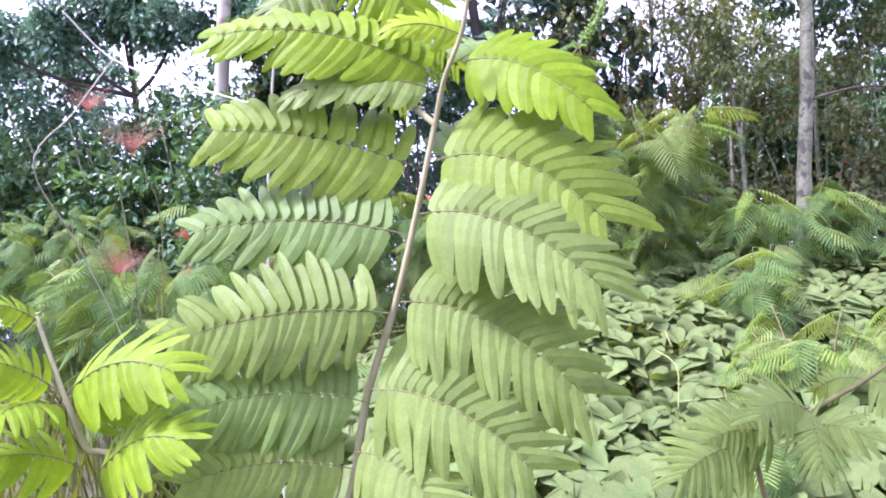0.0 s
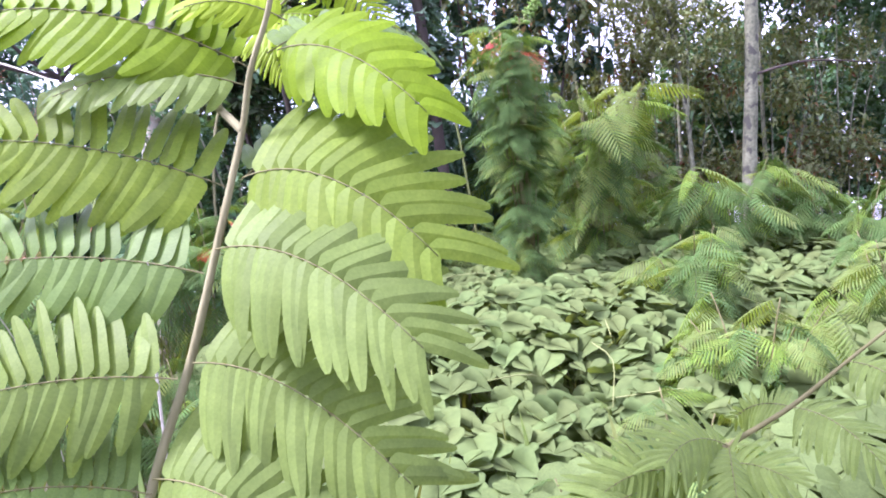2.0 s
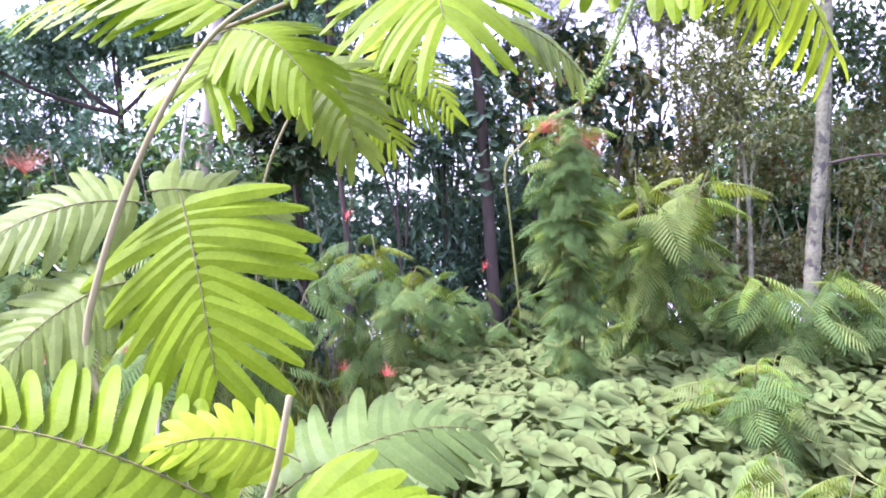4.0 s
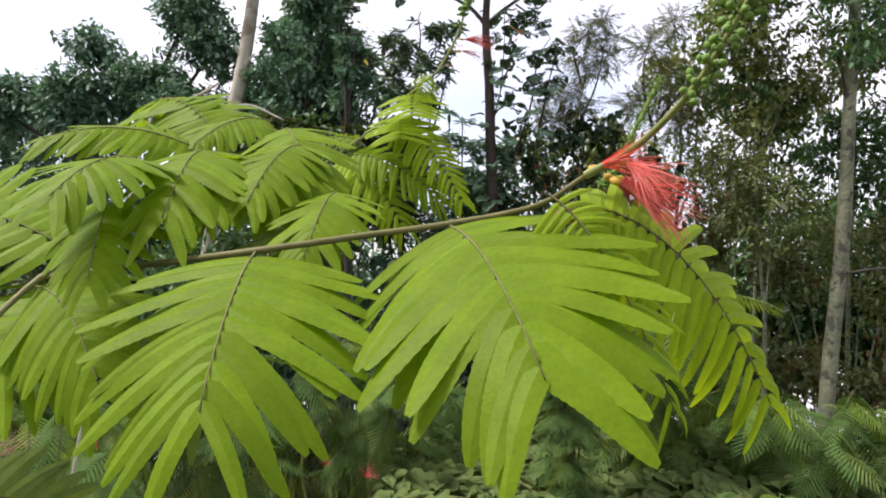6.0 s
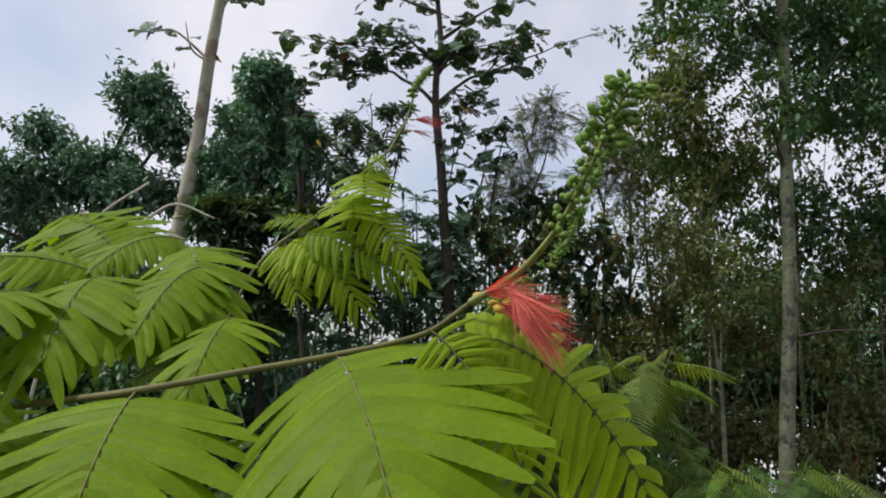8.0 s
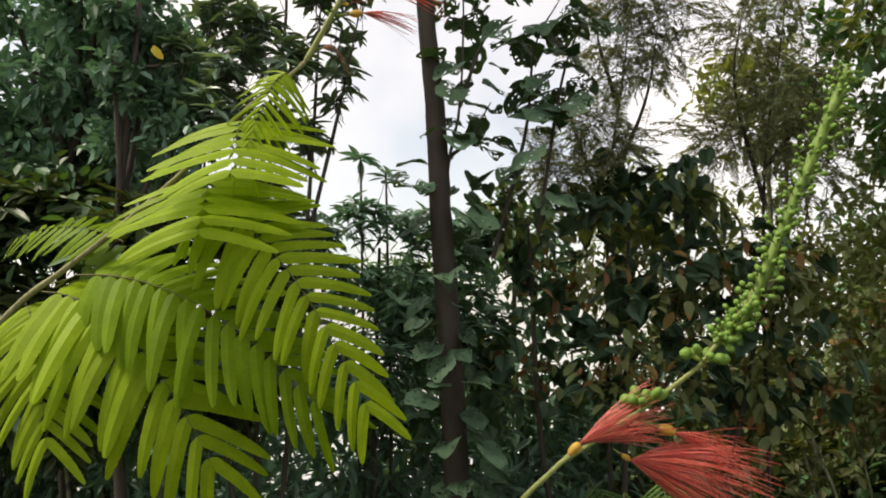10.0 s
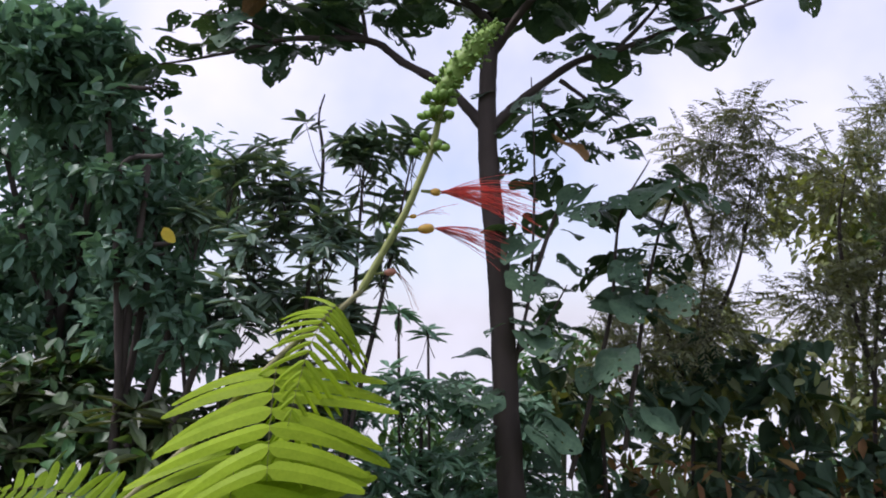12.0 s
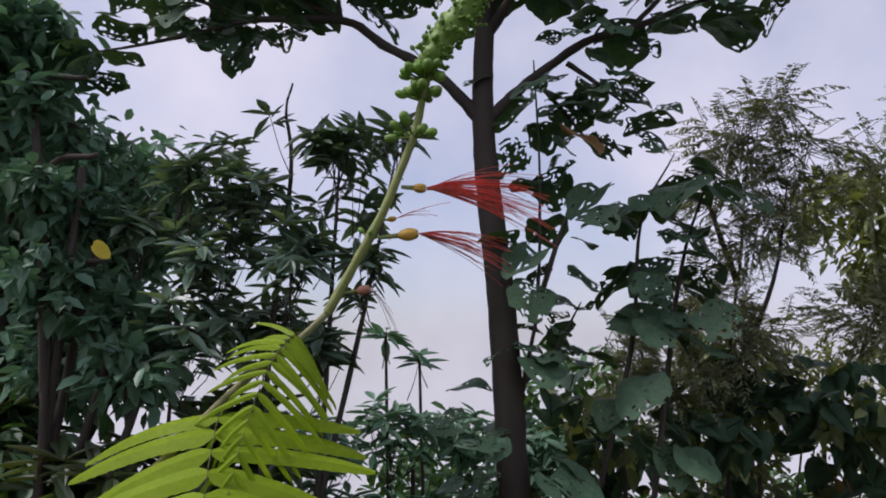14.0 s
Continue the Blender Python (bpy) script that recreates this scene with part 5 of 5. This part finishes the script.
frond(shrub, (-0.145, 0.950, 1.902), (-0.036, 0.862, 1.832), tilt=50, sag=0.12, pairs=12, reach=0.45, mat=LEAF, droop=0.3, fill=0.72)
frond(shrub, (-0.128, 0.980, 1.930), (-0.317, 1.015, 1.970), tilt=30, sag=0.08, pairs=12, reach=0.35, mat=LEAF, droop=0.3, fill=0.72)
frond(shrub, (-0.071, 1.050, 1.896), (-0.019, 1.006, 1.787), tilt=55, sag=0.1, pairs=10, reach=0.5, mat=LEAF_SHADE, droop=0.3, fill=0.72)
frond(shrub, (0.027, 1.060, 2.060), (0.097, 0.919, 1.955), tilt=38, sag=0.14, pairs=13, reach=0.3, mat=LEAF, droop=0.3, fill=0.56)
frond(shrub, (-0.018, 1.000, 2.023), (0.004, 0.859, 1.955), tilt=40, sag=0.14, pairs=12, reach=0.42, mat=LEAF, droop=0.3, fill=0.72)
frond(shrub, (-0.028, 1.000, 2.028), (-0.134, 0.930, 2.024), tilt=35, sag=0.12, pairs=13, reach=0.36, mat=LEAF, droop=0.3, fill=0.72)
frond(shrub, (-0.048, 0.960, 2.000), (-0.054, 0.819, 1.965), tilt=40, sag=0.14, pairs=13, reach=0.4, mat=LEAF, droop=0.3, fill=0.72)
frond(shrub, (-0.005, 1.030, 2.042), (-0.183, 1.180, 2.105), tilt=35, sag=0.12, pairs=13, reach=0.34, mat=LEAF, droop=0.3, fill=0.72)
frond(shrub, (0.043, 1.020, 2.010), (-0.005, 0.932, 1.963), tilt=40, sag=0.12, pairs=13, reach=0.36, mat=LEAF, droop=0.3, fill=0.72)
frond(shrub, (-0.024, 1.050, 2.034), (0.057, 0.962, 1.963), tilt=42, sag=0.12, pairs=13, reach=0.36, mat=LEAF, droop=0.3, fill=0.72)
frond(shrub, (0.106, 0.930, 1.951), (0.051, 0.904, 1.939), tilt=35, sag=0.1, pairs=12, reach=0.4, mat=LEAF_SHADE, droop=0.3, fill=0.72)
frond(shrub, (-0.072, 0.930, 1.971), (-0.033, 0.833, 1.911), tilt=45, sag=0.12, pairs=12, reach=0.42, mat=LEAF, droop=0.3, fill=0.72)
frond(shrub, (-0.053, 1.000, 2.003), (-0.103, 0.956, 2.004), tilt=35, sag=0.12, pairs=13, reach=0.36, mat=LEAF, droop=0.3, fill=0.72)
frond(shrub, (0.068, 1.000, 2.034), (0.053, 0.894, 1.971), tilt=40, sag=0.12, pairs=13, reach=0.38, mat=LEAF, droop=0.3, fill=0.72)
frond(shrub, (0.011, 1.080, 2.073), (-0.032, 0.992, 2.032), tilt=40, sag=0.12, pairs=13, reach=0.38, mat=LEAF, droop=0.3, fill=0.72)
frond(shrub, (0.107, 0.960, 1.987), (0.108, 0.854, 1.929), tilt=40, sag=0.12, pairs=13, reach=0.38, mat=LEAF, droop=0.3, fill=0.72)
frond(shrub, (0.037, 0.980, 1.997), (0.016, 0.874, 1.955), tilt=40, sag=0.12, pairs=13, reach=0.38, mat=LEAF, droop=0.3, fill=0.72)
frond(shrub, (-0.012, 1.020, 2.031), (-0.110, 1.090, 2.096), tilt=40, sag=0.12, pairs=13, reach=0.38, mat=LEAF, droop=0.3, fill=0.72)
flower_spike(shrub, [(0.300, 0.860, 1.991), (0.330, 0.840, 2.008), (0.351, 0.800, 2.030), (0.365, 0.770, 2.056), (0.386, 0.740, 2.102)], 0.003, 130)
flower(shrub, (0.302, 0.860, 1.995), (0.342, 0.830, 2.007), 0.35, 40)
flower(shrub, (0.316, 0.850, 1.987), (0.364, 0.820, 1.967), 0.38, 60)
flower(shrub, (0.313, 0.860, 1.991), (0.365, 0.880, 1.977), 0.5, 50)
flower(shrub, (0.322, 0.850, 2.000), (0.347, 0.800, 1.980), 0.4, 40)
# a second tall shrub of the same kind, close to the forked tree
tall = thing("flowering_shrub", (-1.75, 6.65, 0.0), "slender flowering shrub with a green bud spike beside the forked tree", "shrub", "flowering shrubs")
branch(tall, "main_stem", [(-1.750, 6.650, 0.000), (-1.850, 6.650, 1.000), (-1.750, 6.620, 2.000), (-1.500, 6.580, 2.600), (-1.275, 6.550, 2.874), (-1.096, 6.530, 3.005), (-0.914, 6.500, 3.135), (-0.710, 6.500, 3.315), (-0.575, 6.500, 3.455), (-0.440, 6.500, 3.585), (-0.336, 6.500, 3.663), (-0.276, 6.500, 3.719)], 0.014, 0.0075, STEM)
flower_stalk(tall, [(-0.276, 6.500, 3.719), (-0.233, 6.500, 3.798), (-0.189, 6.500, 3.879), (-0.150, 6.500, 3.956), (-0.120, 6.500, 4.034), (-0.091, 6.500, 4.110), (-0.072, 6.500, 4.196), (-0.051, 6.500, 4.274), (-0.013, 6.500, 4.354), (0.040, 6.500, 4.418), (0.098, 6.500, 4.474)], 0.011)
bud_cone(tall, [(-0.079, 6.500, 4.248), (-0.045, 6.500, 4.301), (0.002, 6.500, 4.370), (0.045, 6.500, 4.423), (0.095, 6.500, 4.474)], (0.036, 0.062, 0.068, 0.052, 0.018), 262, 0.0060)
for knot, reach, count in (((-0.093, 6.500, 4.102), 0.052, 9), ((-0.078, 6.500, 4.186), 0.05, 12), ((-0.069, 6.500, 4.233), 0.05, 12), ((-0.188, 6.500, 3.879), 0.03, 3)):
    bud_whorl(tall, knot, reach, count)
long_flower(tall, (-0.120, 6.500, 3.993), (-0.066, 6.500, 3.990), (0.201, 6.500, 3.959), 0.24, 60)
long_flower(tall, (-0.120, 6.500, 3.990), (-0.067, 6.500, 3.985), (0.135, 6.500, 4.013), 0.20, 26)
long_flower(tall, (-0.170, 6.500, 3.917), (-0.131, 6.500, 3.922), (-0.014, 6.500, 3.950), 0.12, 5)
long_flower(tall, (-0.170, 6.500, 3.880), (-0.083, 6.500, 3.889), (0.109, 6.500, 3.848), 0.22, 40)
long_flower(tall, (-0.247, 6.500, 3.761), (-0.185, 6.500, 3.770), (-0.124, 6.500, 3.709), 0.10, 7, FADED, 0.75)
frond(tall, (-0.330, 6.500, 3.680), (-0.440, 6.340, 3.320), tilt=58, sag=0.20, pairs=16, reach=0.40, mat=LEAF_CURL, droop=0.5, fill=0.42)
frond(tall, (-0.500, 6.520, 3.530), (-0.455, 6.250, 3.265), tilt=52, sag=0.06, pairs=7, reach=0.80, mat=LEAF_YOUNG, droop=0.1, fill=0.5, sweep=14)
frond(tall, (-0.600, 6.520, 3.340), (-0.550, 6.250, 3.080), tilt=46, sag=0.06, pairs=7, reach=0.86, mat=LEAF_YOUNG, droop=0.15, fill=0.5, sweep=16)
frond(tall, (-0.680, 6.500, 3.257), (-0.016, 6.200, 2.557), tilt=58, sag=0.14, pairs=19, reach=0.25, mat=LEAF_YOUNG, droop=0.34, fill=0.5)
frond(tall, (-0.907, 6.550, 3.101), (-1.374, 6.700, 3.130), tilt=40, sag=0.10, pairs=13, reach=0.3, mat=LEAF, droop=0.3, fill=0.5)
frond(tall, (-1.042, 6.500, 2.984), (-0.178, 6.300, 2.561), tilt=48, sag=0.12, pairs=17, reach=0.30, mat=LEAF, droop=0.3, fill=0.56)
frond(tall, (-1.153, 6.500, 2.929), (-0.512, 6.350, 2.370), tilt=40, sag=0.16, pairs=15, reach=0.40, mat=LEAF_YOUNG, droop=0.3, fill=0.6)
frond(tall, (-1.237, 6.550, 2.892), (-1.008, 6.300, 2.449), tilt=46, sag=0.16, pairs=14, reach=0.48, mat=LEAF_YOUNG, droop=0.3, fill=0.62)
frond(tall, (-1.094, 6.600, 3.029), (-0.751, 6.700, 2.850), tilt=55, sag=0.10, pairs=11, reach=0.4, mat=LEAF_SHADE, droop=0.3, fill=0.6)
# a slim flower stem in the middle of the clearing
slim = thing("flowering_shrub", (0.55, 6.55, 0.0), "single slim flower stem with red tufts above the shrubs", "shrub", "flowering shrubs")
branch(slim, "main_stem", [(0.550, 6.550, 0.000), (0.480, 6.540, 0.900), (0.420, 6.520, 1.700), (0.394, 6.500, 2.140), (0.544, 6.500, 2.334), (0.674, 6.500, 2.423), (0.841, 6.500, 2.530), (1.030, 6.500, 2.665)], 0.011, 0.008, STEM_GREEN)
flower_stalk(slim, [(1.030, 6.500, 2.665), (1.185, 6.500, 2.856), (1.328, 6.500, 3.116), (1.476, 6.500, 3.438), (1.563, 6.500, 3.630)], 0.0075)
bud_cone(slim, [(1.088, 6.500, 2.747), (1.204, 6.500, 2.856), (1.328, 6.500, 3.116), (1.433, 6.500, 3.342), (1.520, 6.500, 3.534), (1.585, 6.500, 3.689)], (0.05, 0.095, 0.078, 0.09, 0.105, 0.05), 290, 0.0105, 0.2)
for knot, reach, count in (((0.842, 6.500, 2.539), 0.078, 9), ((1.049, 6.500, 2.683), 0.082, 8)):
    bud_whorl(slim, knot, reach, count)
long_flower(slim, (0.562, 6.500, 2.352), (0.637, 6.500, 2.423), (0.915, 6.500, 2.548), 0.35, 130)
long_flower(slim, (0.746, 6.500, 2.405), (0.799, 6.500, 2.369), (1.194, 6.500, 2.278), 0.50, 200)
long_flower(slim, (0.840, 6.500, 2.494), (0.948, 6.500, 2.457), (1.180, 6.500, 2.367), 0.30, 40)
# low saplings of the same kind on either side
sapling = thing("shrub_sapling", (-0.62, 0.42, 0.0), "young feathery-leaved sapling with pale green leaves", "shrub", "saplings")
branch(sapling, "main_stem", [(-0.620, 0.420, 0.000), (-0.600, 0.450, 0.600), (-0.455, 0.550, 1.038), (-0.477, 0.560, 1.104), (-0.500, 0.570, 1.164), (-0.537, 0.600, 1.242)], 0.006, 0.002, STEM)
frond(sapling, (-0.497, 0.570, 1.158), (-0.350, 0.500, 1.188), tilt=45, sag=0.12, pairs=10, reach=0.4, mat=LEAF, droop=0.3, fill=0.6)
frond(sapling, (-0.481, 0.560, 1.122), (-0.399, 0.620, 1.143), tilt=45, sag=0.12, pairs=10, reach=0.4, mat=LEAF, droop=0.3, fill=0.6)
frond(sapling, (-0.480, 0.560, 1.079), (-0.534, 0.460, 1.119), tilt=45, sag=0.12, pairs=10, reach=0.4, mat=LEAF, droop=0.3, fill=0.6)
frond(sapling, (-0.466, 0.550, 1.070), (-0.344, 0.480, 1.127), tilt=45, sag=0.12, pairs=10, reach=0.4, mat=LEAF, droop=0.3, fill=0.6)
frond(sapling, (-0.506, 0.570, 1.164), (-0.550, 0.500, 1.213), tilt=45, sag=0.12, pairs=10, reach=0.4, mat=LEAF, droop=0.3, fill=0.6)
frond(sapling, (-0.499, 0.570, 1.145), (-0.519, 0.460, 1.155), tilt=45, sag=0.12, pairs=10, reach=0.4, mat=LEAF, droop=0.3, fill=0.6)
frond(sapling, (-0.459, 0.550, 1.051), (-0.472, 0.450, 1.049), tilt=45, sag=0.12, pairs=10, reach=0.4, mat=LEAF, droop=0.3, fill=0.6)
frond(sapling, (-0.534, 0.600, 1.236), (-0.567, 0.550, 1.264), tilt=45, sag=0.12, pairs=10, reach=0.4, mat=LEAF, droop=0.3, fill=0.6)
low = thing("shrub_sapling", (0.55, 1.02, 0.0), "low arching shrub branch with grey-green feathery leaves", "shrub", "saplings")
branch(low, "main_stem", [(0.550, 1.020, 0.000), (0.500, 1.000, 0.400), (0.379, 1.000, 0.877), (0.473, 1.000, 0.941), (0.575, 1.020, 0.980), (0.678, 1.050, 1.028), (0.786, 1.080, 1.078)], 0.006, 0.002, RIB)
frond(low, (0.473, 1.000, 0.941), (0.434, 0.880, 0.893), tilt=50, sag=0.12, pairs=13, reach=0.45, mat=LEAF_SHADE, droop=0.3, fill=0.6)
frond(low, (0.473, 1.000, 0.941), (0.354, 0.900, 0.969), tilt=50, sag=0.12, pairs=13, reach=0.45, mat=LEAF_SHADE, droop=0.3, fill=0.6)
frond(low, (0.575, 1.020, 0.980), (0.630, 0.900, 0.936), tilt=50, sag=0.12, pairs=13, reach=0.45, mat=LEAF_SHADE, droop=0.3, fill=0.6)
frond(low, (0.575, 1.020, 0.980), (0.524, 1.100, 0.944), tilt=50, sag=0.12, pairs=13, reach=0.45, mat=LEAF_SHADE, droop=0.3, fill=0.6)
frond(low, (0.678, 1.050, 1.028), (0.726, 0.950, 0.984), tilt=50, sag=0.12, pairs=13, reach=0.45, mat=LEAF_SHADE, droop=0.3, fill=0.6)
frond(low, (0.422, 1.000, 0.905), (0.273, 0.950, 0.912), tilt=50, sag=0.12, pairs=13, reach=0.45, mat=LEAF_SHADE, droop=0.3, fill=0.6)
frond(low, (0.380, 1.000, 0.885), (0.230, 0.900, 0.886), tilt=50, sag=0.12, pairs=13, reach=0.45, mat=LEAF_SHADE, droop=0.3, fill=0.6)
frond(low, (0.439, 1.000, 0.912), (0.512, 0.900, 0.927), tilt=50, sag=0.12, pairs=13, reach=0.45, mat=LEAF_SHADE, droop=0.3, fill=0.6)
# dry vine stems hanging between the shrubs
vine = thing("dry_vine", (-1.6, 3.2, 0.0), "pale leafless vine stems hanging between shrubs", "vine")
branch(vine, "vine_stem", [(-1.600, 3.200, 0.000), (-1.560, 2.900, 0.800), (-1.400, 2.300, 1.300), (-1.175, 1.700, 1.531), (-1.026, 1.650, 1.657), (-0.885, 1.600, 1.768)], 0.0024, 0.0018, TWIG)
branch(vine, "vine_stem", [(-0.998, 1.600, 1.897), (-0.885, 1.600, 1.768), (-0.673, 1.500, 1.668), (-0.464, 1.300, 1.572)], 0.0024, 0.0012, TWIG)
dry = thing("dry_vine", (-0.62, 1.75, 0.0), "dry brown leafless vine stems", "vine")
branch(dry, "vine_stem", [(-0.620, 1.750, 0.000), (-0.600, 1.750, 1.200), (-0.442, 1.700, 2.123), (-0.379, 1.700, 2.220), (-0.290, 1.700, 2.282)], 0.004, 0.0022, TWIG)
branch(dry, "vine_stem", [(-0.379, 1.700, 2.220), (-0.295, 1.680, 2.199), (-0.201, 1.660, 2.166)], 0.003, 0.0016, TWIG)
branch(dry, "vine_stem", [(-0.295, 1.680, 2.199), (-0.239, 1.700, 2.240), (-0.162, 1.700, 2.212)], 0.003, 0.0016, TWIG)
# red tufts on the shrubs farther in
branch(BUSHES[6], 'stem', [Vector(BUSHES[6].location) + Vector((0, 0, 0.3)), (-1.585, 3.420, 1.386), (-1.635, 3.300, 1.736)], 0.005, 0.0015, RIB)
flower(BUSHES[6], (-1.635, 3.300, 1.736), (-1.585, 3.219, 1.898), 1.1, 110, FADED)
branch(BUSHES[6], 'stem', [Vector(BUSHES[6].location) + Vector((0, 0, 0.3)), (-1.623, 3.220, 0.818), (-1.673, 3.100, 1.168)], 0.005, 0.0015, RIB)
flower(BUSHES[6], (-1.673, 3.100, 1.168), (-1.626, 3.024, 1.319), 1.1, 110, FADED)
branch(BUSHES[6], 'stem', [Vector(BUSHES[6].location) + Vector((0, 0, 0.3)), (-1.828, 3.520, 1.626), (-1.878, 3.400, 1.976)], 0.005, 0.0015, RIB)
flower(BUSHES[6], (-1.878, 3.400, 1.976), (-1.840, 3.341, 2.095), 1.1, 110, FADED)
branch(BUSHES[4], 'stem', [Vector(BUSHES[4].location) + Vector((0, 0, 0.3)), (-1.296, 4.720, 0.695), (-1.346, 4.600, 1.045)], 0.005, 0.0015, RIB)
flower(BUSHES[4], (-1.346, 4.600, 1.045), (-1.319, 4.556, 1.133), 1.1, 70)
branch(BUSHES[3], 'stem', [Vector(BUSHES[3].location) + Vector((0, 0, 0.3)), (-0.410, 4.720, 0.427), (-0.460, 4.600, 0.777)], 0.005, 0.0015, RIB)
flower(BUSHES[3], (-0.460, 4.600, 0.777), (-0.438, 4.564, 0.849), 1.1, 70)
branch(BUSHES[3], 'stem', [Vector(BUSHES[3].location) + Vector((0, 0, 0.3)), (-0.723, 5.020, 0.410), (-0.773, 4.900, 0.760)], 0.005, 0.0015, RIB)
flower(BUSHES[3], (-0.773, 4.900, 0.760), (-0.753, 4.868, 0.824), 1.1, 70)
flower(shrub, (-0.099, 0.690, 1.339), (-0.077, 0.680, 1.319), 0.7, 16)
